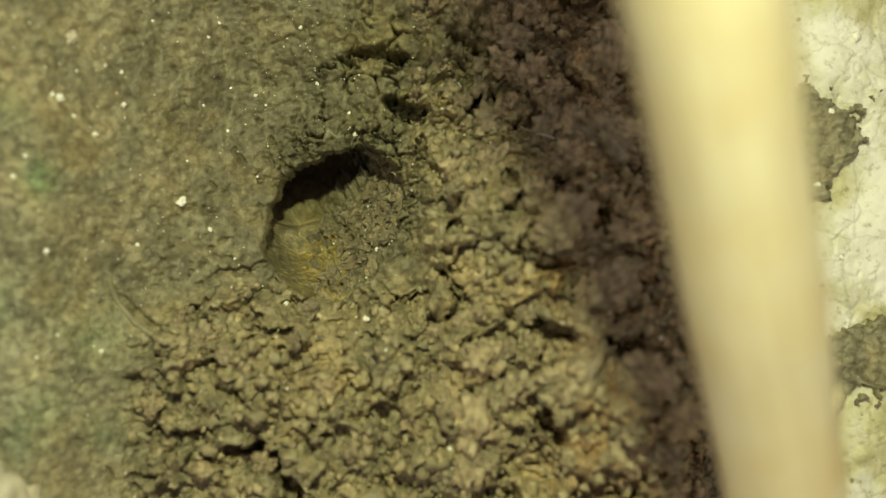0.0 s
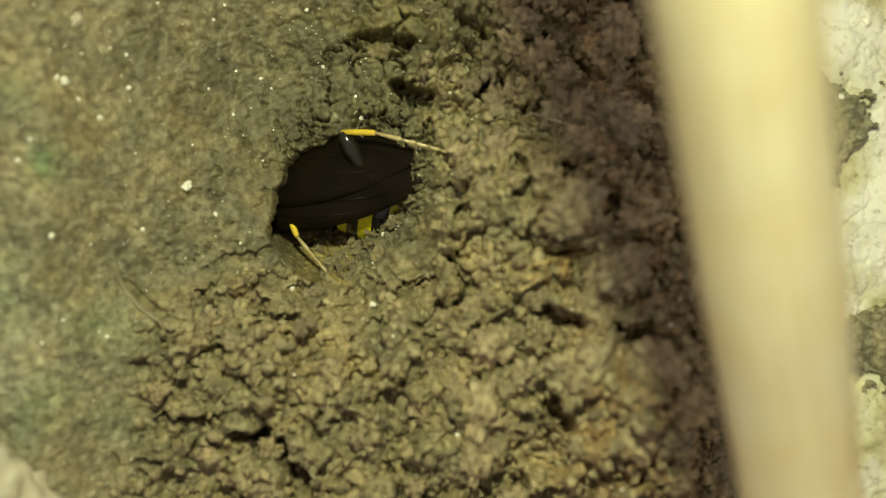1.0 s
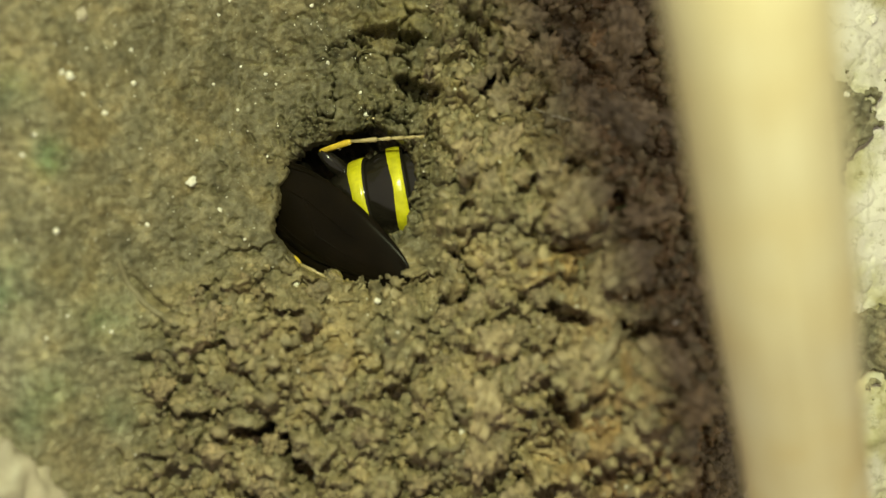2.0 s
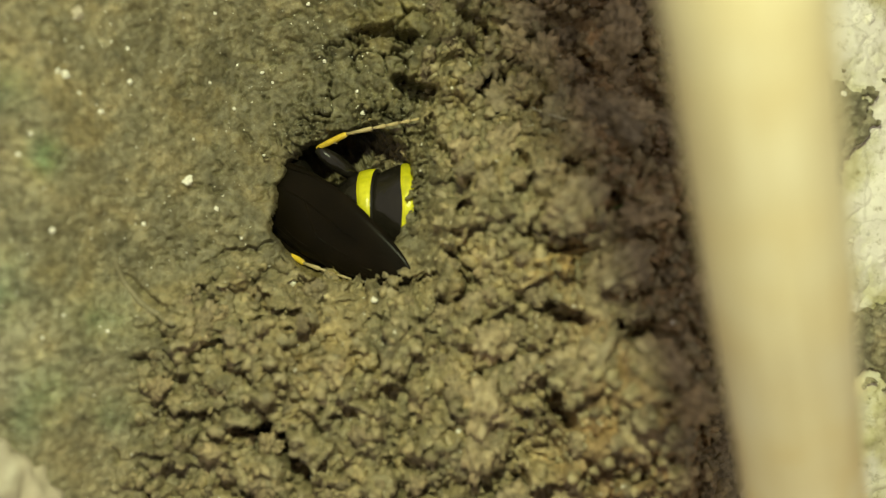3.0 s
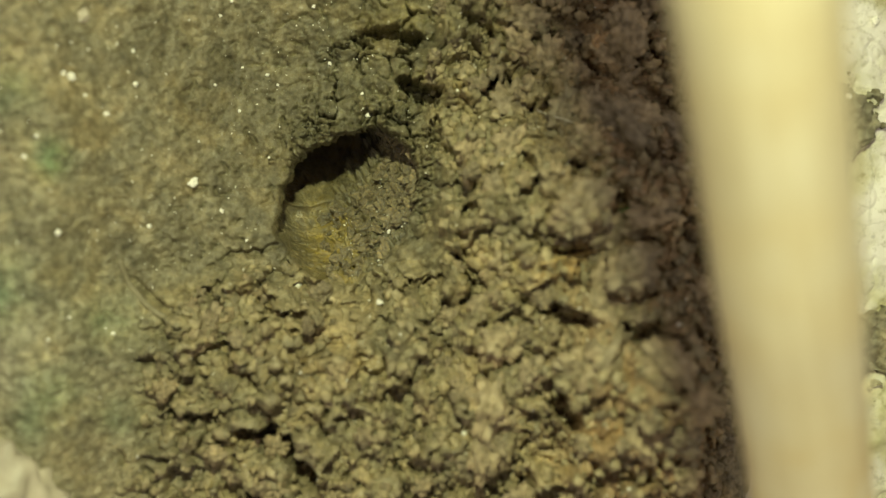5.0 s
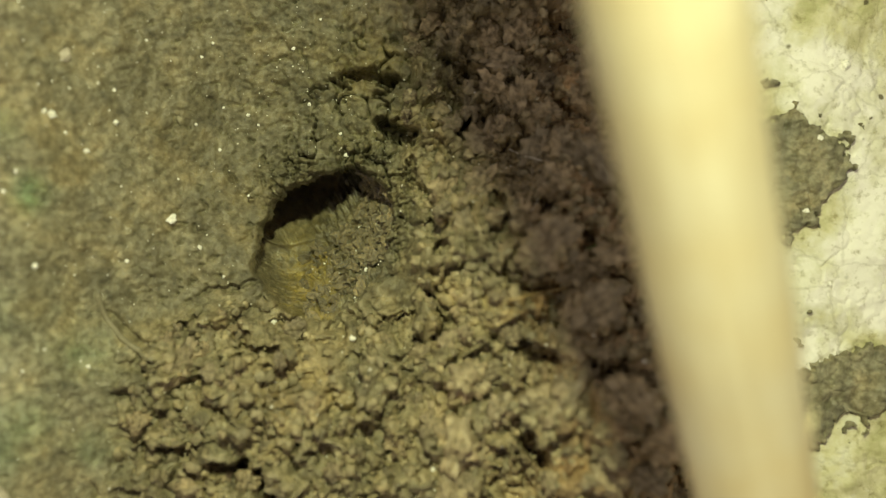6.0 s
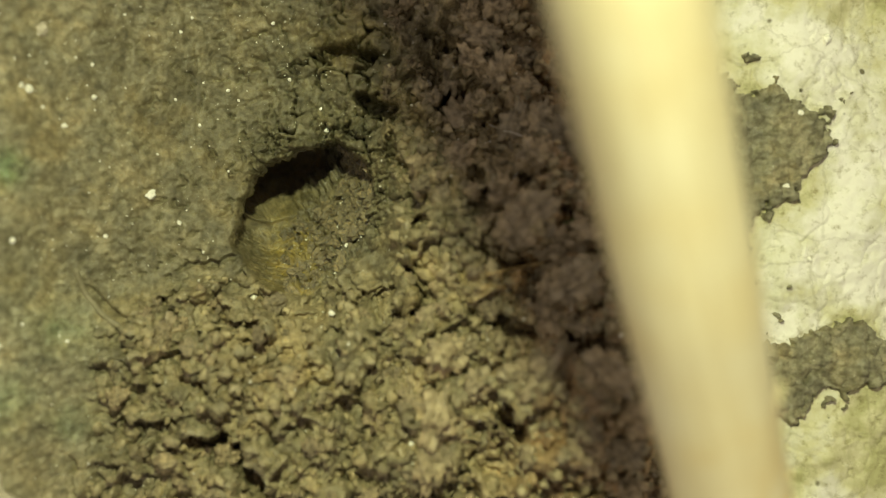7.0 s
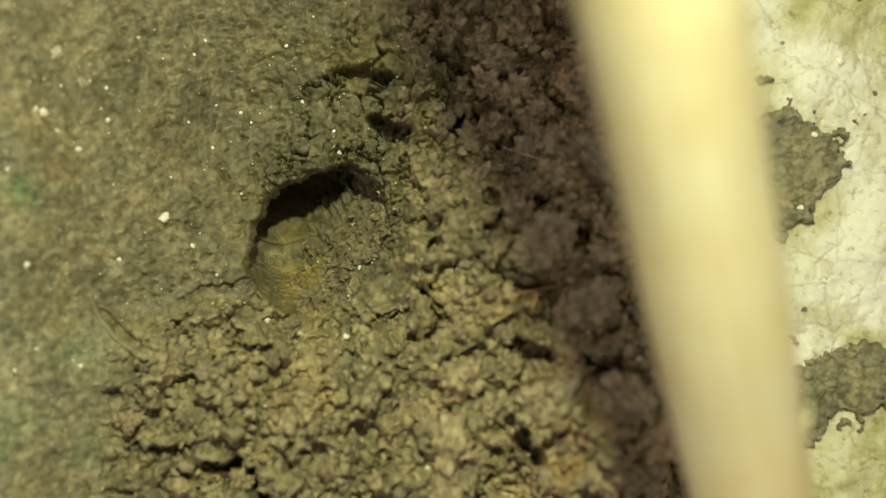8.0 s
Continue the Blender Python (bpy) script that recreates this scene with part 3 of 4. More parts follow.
# ---- the digger wasp: local x runs to the tail, z to the back, the waist is at the origin ----
wasp = tagged(new("digger_wasp"), "black digger wasp with yellow bands backing out of its burrow", "wasp")
wasp.scale = (1.28, 1.28, 1.28)
HIP_A = (0.2, -0.9, -0.3)


# length, front and rear radius of the six plates of the abdomen
PLATES = ((2.25, 0.55, 1.58), (1.30, 1.52, 1.74), (1.20, 1.68, 1.68), (1.10, 1.62, 1.42), (0.90, 1.36, 1.02), (0.80, 0.96, 0.30))


def plate_radius(k, x):
    """Barrel-shaped, a little drawn in at the seam behind."""
    length, front, rear = PLATES[k]
    u = min(max(x / length, 0.0), 1.0)
    r = front + (rear - front) * (math.sin(0.5 * math.pi * u) if k < 2 else u ** 1.25)
    return max(r + 0.07 * math.sin(math.pi * u) * (k < 5), 0.12)


def band(at, wide, radius, arc, thick=0.02, pinch=0.22):
    """A yellow crescent round one plate: narrowest on the back, uneven in front, tapering out at the sides."""
    bm = bmesh.new()
    rows, n = [], 48
    for k in range(n + 1):
        a = radians(-arc + 2 * arc * k / n)
        w = wide * (1 - pinch * math.exp(-(math.degrees(a) / 26) ** 2) + 0.02 * math.sin(5 * a + 1))
        w *= min(1, 0.12 + (n / 2 - abs(k - n / 2)) / 6)
        row = []
        for u in (0.0, 0.06, 0.35, 0.65, 0.94, 1.0):
            x = at - w + w * u
            r = radius(x) + (thick if 0.03 < u < 0.97 else -0.03)
            row.append(bm.verts.new((x * MM, r * math.sin(a) * MM, 0.92 * r * math.cos(a) * MM)))
        rows.append(row)
    for a, b in zip(rows, rows[1:]):
        for k in range(5):
            bm.faces.new((a[k], a[k + 1], b[k + 1], b[k]))
    return bm


def abdomen_plates():
    """Six plates that slide and bend on one another, each with its band."""
    plates = []
    for k, (length, front, rear) in enumerate(PLATES):
        if k == 0:
            profile = [(-1.5, 0.16), (-0.9, 0.20), (-0.3, 0.30)]
        else:
            profile = [(-0.55, 0.80 * front), (-0.30, 0.93 * front), (-0.10, 0.97 * front)]
        profile += [(length * j / 16, plate_radius(k, length * j / 16)) for j in range(17)]
        profile += [(length + 0.03, 0.965 * plate_radius(k, length)), (length + 0.01, 0.90 * plate_radius(k, length))]
        if k == 5:
            profile += [(length + 0.12, 0.15), (length + 0.5, 0.04)]
        plate = part("abdomen_plate", lathe(profile, 1.0, 0.92, 40), BLACK, wasp)
        if k < 5:
            part("yellow_band", band(length - 0.06, (0.66, 0.58, 0.54, 0.46, 0.34)[k], lambda x, k=k: plate_radius(k, x), (104, 112, 112, 100, 80)[k]), YELLOW, plate, "bright yellow band")
        plates.append(plate)
    return plates


def wasp_body():
    thorax = [(-4.35, 0.5), (-4.2, 0.95), (-3.8, 1.32), (-3.2, 1.52), (-2.95, 1.50), (-2.85, 1.56), (-2.0, 1.62), (-1.5, 1.52), (-1.4, 1.46), (-1.2, 1.42), (-0.7, 1.10), (-0.3, 0.60), (0.0, 0.28), (0.2, 0.24)]
    part("thorax", lathe(thorax, 1.0, 0.98), BLACK, wasp)
    part("collar_mark", band(-3.5, 0.35, lambda x: 1.40 + (x + 3.8) * 0.33, 60), YELLOW, wasp, "narrow yellow collar")
    head = part("head", ball(1.0, (-5.05, 0, -0.15), (0.85, 1.55, 1.25)), BLACK, wasp)
    for s in (-1, 1):
        part("eye", ball(0.62, (-5.25, 1.12 * s, 0.0), (0.75, 0.75, 1.35)), EYE, head, "dark compound eye")
        part("antenna", tube([(-5.7, 0.3 * s, 0.3), (-6.3, 0.6 * s, 0.7), (-6.9, 1.2 * s, 0.6), (-7.5, 1.9 * s, 0.2), (-7.9, 2.5 * s, -0.3)], [0.10, 0.09, 0.12, 0.14, 0.09]), BLACK, head)
        part("mandible", tube([(-5.6, 0.6 * s, -0.9), (-6.1, 0.55 * s, -1.2), (-6.4, 0.15 * s, -1.3)], [0.2, 0.16, 0.05]), AMBER, head, "amber mandible")
    wings = [wing(s) for s in (-1, 1)]
    for s in (-1, 1):
        leg([(-2.6, 1.1 * s, -1.0), (-2.4, 2.0 * s, -0.2), (-2.2, 2.6 * s, 0.0), (-1.2, 3.4 * s, -0.3), (-0.2, 4.0 * s, -0.6), (0.6, 4.4 * s, -0.8)])
        leg([(-3.4, 0.9 * s, -1.0), (-4.0, 1.8 * s, -0.6), (-4.3, 2.2 * s, -0.8), (-5.3, 2.5 * s, -1.5), (-6.0, 2.5 * s, -1.9), (-6.6, 2.3 * s, -2.1)])
    return wings


def hind_legs():
    """The two hind legs about their hips, one folded and one stretched."""
    folded = leg([(0, 0, 0), (-0.45, -0.1, 0.7), (-0.77, 0.0, 1.1), (-0.07, -1.32, 1.3), (0.55, -2.2, 1.1), (1.17, -3.05, 0.9)])
    stretched = leg([(0, 0, 0), (-0.75, 0.35, 0.9), (-1.31, 0.53, 1.3), (-0.4, 1.62, 1.1), (0.8, 2.6, 0.7), (1.85, 3.44, 0.3)])
    return folded, stretched


def leg(j):
    thigh = part("leg", tube([Vector(j[0]), Vector(j[0]).lerp(Vector(j[1]), 0.5), j[1], Vector(j[1]).lerp(Vector(j[2]), 0.6), j[2]], [0.20, 0.31, 0.33, 0.26, 0.16], 12), BLACK, wasp)
    shin = [Vector(j[2]).lerp(Vector(j[3]), f) for f in (0.0, 0.12, 0.4, 0.8, 0.94, 1.0)]
    part("tibia", tube(shin, [0.08, 0.10, 0.12, 0.125, 0.11, 0.08], 10), AMBER, thigh, "amber yellow shin")
    # a foot of one long and four short joints, each flared at its end
    way = [Vector(j[3]), Vector(j[4]), Vector(j[5])]
    marks = (0.0, 0.38, 0.40, 0.58, 0.60, 0.74, 0.76, 0.87, 0.89, 1.0)
    foot = [way[0].lerp(way[1], f / 0.58) if f < 0.58 else way[1].lerp(way[2], (f - 0.58) / 0.42) for f in marks]
    part("tarsus", tube(foot, [0.06, 0.095, 0.045, 0.085, 0.045, 0.08, 0.04, 0.07, 0.04, 0.055], 8), HORN, thigh, "thin pale brown foot")
    rng = random.Random(7)
    for f in (0.45, 0.75, 1.0):
        p = Vector(j[2]).lerp(Vector(j[3]), f)
        d = (way[1] - way[0]).normalized() * rng.uniform(0.3, 0.6) + Vector((0.1, rng.uniform(-0.15, 0.15), rng.uniform(0.05, 0.2)))
        part("spine", tube([p, p + 0.5 * d, p + d], [0.03, 0.024, 0.008], 6), HORN, thigh)
    for k in (1, 3, 5, 7):
        d = (foot[k] - foot[k - 1]).normalized() * 0.30
        for side in (-0.12, 0.12):
            part("spine", tube([foot[k], foot[k] + 0.6 * d + Vector((0, 0, side)), foot[k] + d + Vector((side, 0, side))], [0.022, 0.016, 0.006], 5), HORN, thigh)
    return thigh


WING_ROOT = Vector((-2.4, 0.0, 1.6))


def wing(s):
    """A smoky wing folded back over the abdomen, with its veins."""
    bm = bmesh.new()
    rows, n, w = [], 26, 8
    def place(u, v):
        x = -2.4 + 7.9 * u
        half = 1.35 * math.sin(math.pi * min(1, 0.06 + 0.94 * u ** 0.8)) ** 0.6 + 0.12
        y = s * (0.42 + 0.10 * u) + half * v
        z = 1.66 + 0.30 * math.sin(math.pi * u * 0.8) + 0.25 * u - 0.29 * (x + 2.4) - 0.13 * y * y + 0.04 * math.sin(9 * u + 3 * v)
        return Vector((x, y, z + 0.03 * s))
    for k in range(n + 1):
        rows.append([bm.verts.new(place(k / n, -1 + 2 * j / w) * MM) for j in range(w + 1)])
    for a, b in zip(rows, rows[1:]):
        for j in range(w):
            bm.faces.new((a[j], a[j + 1], b[j + 1], b[j]))
    bmesh.ops.translate(bm, verts=bm.verts, vec=-WING_ROOT * MM)
    ob = part("wing", bm, WING, wasp, "smoky brown translucent wing")
    solid = ob.modifiers.new("thickness", "SOLIDIFY")
    solid.thickness = 0.02 * MM
    for path in ([(0.02, 0.9), (0.3, 0.92), (0.7, 0.93), (0.97, 0.4)], [(0.02, 0.2), (0.35, 0.3), (0.6, 0.2), (0.85, 0.35)], [(0.35, 0.3), (0.5, -0.35), (0.8, -0.5)], [(0.02, -0.6), (0.4, -0.7), (0.7, -0.85)]):
        part("vein", tube([place(u, v) - WING_ROOT + Vector((0, 0, 0.02)) for u, v in path], [0.03] * len(path), 5), WING, ob)
    return ob


wings = wasp_body()
abdomen = abdomen_plates()
hind_leg_a, hind_leg_b = hind_legs()

# seconds, waist in mm, roll, pitch and yaw in degrees
HIDDEN = (-12.0, 12.2, -11.4, -15, -33, -58)
SINK = 1.1
WASP_ROWS = [(t, sight_shifted_pose(x, y, z - SINK, *turn)) for t, x, y, z, *turn in (
    (0.0, *HIDDEN), (0.2, *HIDDEN), (0.3, -10.1, 8.0, -8.8, -20, -33, -58), (0.4, -9.7, 6.5, -7.8, -30, -33, -56), (0.5, -8.15, 4.2, -4.9, -30, -31, -48),
    (0.6, -7.6, 3.5, -4.2, -26, -31, -24), (0.7, -7.2, 3.3, -3.4, -20, -31, -4), (0.8, -7.0, 2.7, -3.4, -18, -31, 10), (0.9, -7.0, 2.4, -3.4, -16, -31, 12),
    (1.0, -7.0, 2.3, -3.4, -16, -31, 12), (1.1, -7.0, 2.3, -3.2, -18, -31, 12), (1.2, -6.9, 2.3, -3.2, -22, -31, 12), (1.3, -6.9, 2.0, -3.1, -10, -31, 2),
    (1.4, -7.2, 1.6, -3.2, 0, -30, -14), (1.5, -7.0, 1.5, -3.1, 4, -30, -16), (1.6, -7.2, 1.5, -3.2, 8, -30, -28), (1.7, -7.1, 1.2, -3.1, 20, -31, -30),
    (2.2, -7.1, 0.9, -3.1, 20, -31, -36), (2.8, -7.0, 1.0, -3.1, 20, -31, -32), (2.9, -7.0, 0.8, -3.1, 20, -31, -33), (3.0, -6.9, 0.8, -3.1, 20, -31, -34), (3.3, -7.1, 0.8, -3.1, 20, -31, -36),
    (3.5, -7.1, 0.8, -3.1, 20, -31, -34), (3.7, -7.1, 0.9, -3.1, 20, -31, -34), (3.8, -7.0, 1.1, -3.1, 20, -31, -34), (3.9, -7.5, 1.4, -3.3, 22, -31, -44),
    (4.0, -7.7, 2.1, -3.4, 22, -31, -52), (4.1, -8.8, 5.2, -6.4, 4, -33, -62), (4.2, -10.0, 8.2, -8.9, 0, -33, -58), (4.4, *HIDDEN), (8.0, *HIDDEN))]
# the abdomen swings on the waist, curls, slides out and stretches: roll, pitch, yaw, bend at each seam, reach, stretch
CURL = (
    (0.0, 0, 0, 0, 0, 0, 0.9), (0.3, 0, 4, 0, 0, 0, 0.9), (0.4, 0, 10, -2, 3, 0, 0.9), (0.5, 0, 12, -6, 6, 0, 0.9), (0.6, 0, 20, -14, 5, -0.1, 0.8), (0.7, 0, 25, -18, 5, -0.1, 0.75), (0.8, 0, 29, -16, 5, -0.1, 0.75), (1.0, 0, 30, -14, 5, -0.1, 0.75),
    (1.1, 0, 29, -14, 5, -0.1, 0.75), (1.2, 0, 23, -18, 6, -0.1, 0.8), (1.3, 0, 26, -8, 8, -0.2, 0.75), (1.4, 0, 29, -12, 9, -0.2, 0.75), (1.5, 0, 28, 0, 9, -0.2, 0.75), (1.6, 0, 29, -6, 9, -0.1, 0.85), (1.7, 0, 29, 24, 10, 0.1, 0.95), (2.0, -4, 27, 42, 11, 0.4, 1.05),
    (2.2, -5, 27, 22, 11, -0.3, 0.95), (2.4, -5, 26, 36, 11, 0.4, 1.05), (2.6, -6, 27, 24, 11, -0.3, 0.95), (2.8, -6, 26, 50, 11, 0.65, 1.05), (2.9, -6, 28, 26, 11, -0.45, 0.9), (3.0, -6, 26, 31, 11, 0.55, 1.1), (3.1, -6, 28, 5, 11, -0.1, 1),
    (3.2, -6, 27, 17, 11, 0.7, 1.05), (3.3, -6, 28, 3, 11, 0.1, 0.9), (3.4, -6, 28, 3, 11, 0.15, 0.85), (3.5, -6, 27, 24, 11, 0.05, 1), (3.6, -6, 28, 11, 11, -0.45, 0.9), (3.7, -6, 27, 23, 11, -0.25, 1), (3.8, -6, 26, 31, 11, -0.45, 0.95),
    (3.9, -8, 20, -6, 9, -0.4, 0.85), (4.0, -10, 17, -16, 8, -0.4, 0.88), (4.1, 0, 10, 4, 4, 0, 0.85), (4.2, 0, 4, 0, 0, 0, 0.9), (8.0, 0, 0, 0, 0, 0, 0.9))


def plate_rows(k):
    rows = []
    for t, roll, pitch, yaw, bend, reach, stretch in CURL:
        m = pose(0, 0, 0, roll, pitch, yaw) @ mm_pose(reach, 0, 0)
        for j in range(k):
            m = m @ mm_pose(PLATES[j][0] * stretch, 0, 0, 0, bend * (0.6 if j == 0 else 1.5), 0)
        rows.append((t, m))
    return rows


# the wings lift and swing over the abdomen: seconds, pitch, yaw
WING_TURNS = ((0.0, -14, 0), (0.4, -14, 0), (0.5, -9, 2), (0.6, -6, 0), (0.7, -4, -1), (0.8, -3, -2), (1.0, -3, -2), (1.2, -5, 0), (1.4, -4, 0), (1.6, -4, 0), (1.7, -2, -2), (3.8, -2, -3), (3.9, -5, -5), (4.0, -8, -8), (4.1, -12, -4), (4.2, -14, 0), (8.0, -14, 0))
# turns of the folded hind leg about its hip
LEG_A_TURNS = ((0.0, 0), (0.3, 0), (0.6, 0), (1.1, 0), (1.2, -10), (1.3, 6), (1.4, 12), (1.5, 20), (1.6, 24), (1.7, 40), (2.0, 60), (2.3, 54), (2.6, 66), (2.8, 66), (3.1, 68), (3.5, 68), (3.8, 66), (3.9, 60), (4.0, 50), (4.1, 10), (4.4, 0), (8.0, 0))
# hip of the stretched hind leg, slid along and across the body to fit the camera's view, and its turn
LEG_B_ROWS = ((0.0, 1.8, 0.8, 0), (0.3, 1.8, 0.8, 0), (0.45, 1.4, 0.2, -20), (0.6, 2.6, 0.3, -56), (0.7, 2.8, 0.1, -62), (0.9, 3.1, -0.15, -63), (1.1, 3.1, -0.15, -60), (1.2, 2.4, 0.4, -50), (1.3, 1.9, 0.8, -36), (1.4, 1.8, 0.8, -54), (1.5, 1.8, 0.8, -50), (1.6, 1.8, 0.9, -56), (1.7, 1.5, 1.2, -26),
              (2.0, 1.0, 1.8, -8), (2.3, 0.9, 1.9, -12), (2.6, 0.8, 2.0, 0), (2.8, 0.8, 2.0, -2), (3.1, 0.8, 2.0, 0), (3.5, 0.78, 2.04, -2), (3.8, 0.8, 2.0, 2), (3.9, 0.9, 1.6, 6), (4.0, 1.0, 1.2, 10), (4.1, 1.5, 0.9, 0), (4.4, 1.8, 0.8, 0), (8.0, 1.8, 0.8, 0))


# ---- loose things on the soil ----
def height_at(x, y):
    return float(soil_height(np.array([x]), np.array([y]))[0])


def lump(rng, sub=2, rough=0.35, flat=0.75):
    """An irregular crumb of unit radius, in mm."""
    bm = bmesh.new()
    bmesh.ops.create_icosphere(bm, subdivisions=sub, radius=MM)
    o = Vector((rng.uniform(0, 50), rng.uniform(0, 50), rng.uniform(0, 50)))
    for v in bm.verts:
        d = v.co.normalized()
        r = 1 + rough * noise.noise(d * 1.7 + o) + 0.6 * rough * noise.noise(d * 3.6 + o) + 0.3 * rough * noise.noise(d * 8.0 + o)
        v.co = Vector((d.x * r, d.y * r * 0.85, d.z * r * flat)) * MM
    return bm


def fluffy(rng):
    """A loose aggregate: a lump knobbed all over with smaller ones."""
    bm = lump(rng, 4, 0.6, 0.75)
    o = Vector((rng.uniform(0, 50), rng.uniform(0, 50), rng.uniform(0, 50)))
    for v in bm.verts:
        d = v.co.normalized()
        near, far = noise.voronoi(d * 2.6 + o)[0][:2]
        small = noise.voronoi(d * 6.0 + o)[0][0]
        v.co *= 0.88 + 0.26 * (1 - near * near) - 0.16 * math.exp(-((far - near) / 0.12) ** 2) + 0.14 * (0.6 - small)
    return bm


def clods():
    """Crumbs that lie loose on the spoil heap."""
    rng = random.Random(21)
    large = []
    for k in range(6):
        first = part("soil_clod", fluffy(rng), CLOD)
        large.append(first.data)
        bpy.data.objects.remove(first)
    meshes = []
    for k in range(7):
        first = part("soil_clod", lump(rng, 3, 0.95, 0.7), CLOD)
        meshes.append(first.data)
        bpy.data.objects.remove(first)
    # the larger fluffy lumps that stand out of the stick's shade
    for x, y, size in ((7.0, 5.0, 1.15), (6.0, 5.6, 0.8), (8.0, 5.1, 0.9), (4.9, 5.4, 0.9), (5.3, 1.2, 1.05), (4.4, 2.2, 0.8), (7.4, -1.5, 0.95), (6.8, -0.9, 0.7), (8.9, -5.6, 0.95), (9.9, -5.0, 0.8), (10.0, -7.4, 1.0), (9.6, -8.8, 0.9), (4.1, 8.1, 0.85), (5.2, 8.8, 0.7), (3.2, 9.9, 0.8), (7.6, 9.0, 0.9), (2.3, 4.0, 0.7), (6.4, -3.2, 0.8)):
        ob = new("soil_clod", large[int(7 * size) % 6])
        ob.parent = ground
        ob.matrix_basis = sight_shifted_pose(x, y, height_at(x, y) + 0.25 * size, rng.uniform(-25, 25), rng.uniform(-25, 25), rng.uniform(0, 360)) @ Matrix.Diagonal((size * 1.2, size, size * 0.9, 1))
    made = 0
    while made < 275:
        x, y = rng.uniform(-14, 13), rng.uniform(-12.5, 12.5)
        one = np.array([x]), np.array([y])
        if spoil(*one)[0] < 0.6 or pit_inside(*one)[0] > -0.5:
            continue
        size = 0.18 + 0.50 * rng.random() ** 2.2
        if made % 4 == 0 and 1.0 < x < 11.5:
            size = rng.uniform(0.6, 1.05)
        ob = new("soil_clod", large[made % 6] if size > 0.5 else meshes[made % 7])
        ob.parent = ground
        ob.matrix_basis = sight_shifted_pose(x, y, height_at(x, y) - 0.05 * size, rng.uniform(-25, 25), rng.uniform(-25, 25), rng.uniform(0, 360)) @ Matrix.Diagonal((size * rng.uniform(0.8, 1.3), size, size, 1))
        made += 1


clods()


def heaped():
    """The countless smaller crumbs of the spoil, one mesh."""
    rng = np.random.default_rng(31)
    shapes = []
    pick = random.Random(77)
    for k in range(6):
        bm = lump(pick, 2, 0.9, 0.8)
        bm.verts.ensure_lookup_table()
        shapes.append((np.array([v.co[:] for v in bm.verts]) / MM, np.array([[v.index for v in f.verts] for f in bm.faces])))
        bm.free()
    n = 5000
    x, y = rng.uniform(-15, 13, n), rng.uniform(-13.5, 13.5, n)
    keep = (spoil(x, y) > 0.45 + 0.4 * rng.random(n)) & (pit_inside(x, y) < -0.25)
    x, y = x[keep], y[keep]
    (x, y, z), r = sight_shifted(x, y, soil_height(x, y)), 0.08 + 0.30 * rng.random(len(x)) ** 2.4
    pts, tris, total = [], [], 0
    for k in range(len(x)):
        v, f = shapes[k % 6]
        a, b = rng.uniform(0, 6.28), rng.normal(0, 0.4)
        ca, sa, cb, sb = math.cos(a), math.sin(a), math.cos(b), math.sin(b)
        turn = np.array([[ca, -sa * cb, sa * sb], [sa, ca * cb, -ca * sb], [0, sb, cb]])
        pts.append(v @ turn.T * r[k] + (x[k], y[k], z[k] + 0.05 * r[k]))
        tris.append(f + total)
        total += len(v)
    pts, tris = np.concatenate(pts) * MM, np.concatenate(tris)
    me = bpy.data.meshes.new("soil_crumbs")
    me.vertices.add(len(pts))
    me.vertices.foreach_set("co", pts.astype(np.float32).ravel())
    me.loops.add(tris.size)
    me.loops.foreach_set("vertex_index", tris.astype(np.int32).ravel())
    me.polygons.add(len(tris))
    me.polygons.foreach_set("loop_start", np.arange(0, tris.size, 3, dtype=np.int32))
    me.update(calc_edges=True)
    me.polygons.foreach_set("use_smooth", np.ones(len(tris), bool))
    me.materials.append(CLOD_MIXED)
    tagged(new("soil_crumbs", me), "countless small damp brown soil crumbs on the spoil heap", "soil", kind="stuff")


heaped()


def pit_crumbs():
    """Wet crumbs that have rolled down the burrow's slope."""
    rng = random.Random(12)
    meshes = []
    for k in range(5):
        first = part("soil_crumb", lump(rng, 2, 1.0), WET)
        for p in first.data.polygons:
            p.use_smooth = False
        meshes.append(first.data)
        bpy.data.objects.remove(first)
    lip = math.atan2(LIP[1], LIP[0])
    made = 0
    while made < 298:
        k, j = rng.randint(6, 88), rng.randrange(360)
        phi = (j / 360 * 2 * math.pi - lip + math.pi) % (2 * math.pi) - math.pi
        x, y, z = BURROW_GRID[k, j]
        if abs(phi) < 1.3 or x < -6.9 + 2.0 * rng.random() or z < -8.2:
            continue
        size = 0.12 + 0.26 * rng.random() ** 1.4
        ob = new("soil_crumb", meshes[made % 5])
        ob.parent = burrow_wall
        ob.matrix_basis = sight_shifted_pose(x, y, z + 0.4 * size, rng.uniform(-40, 40), rng.uniform(-40, 40), rng.uniform(0, 360)) @ Matrix.Diagonal((size * 1.3, size, size, 1))
        made += 1


pit_crumbs()


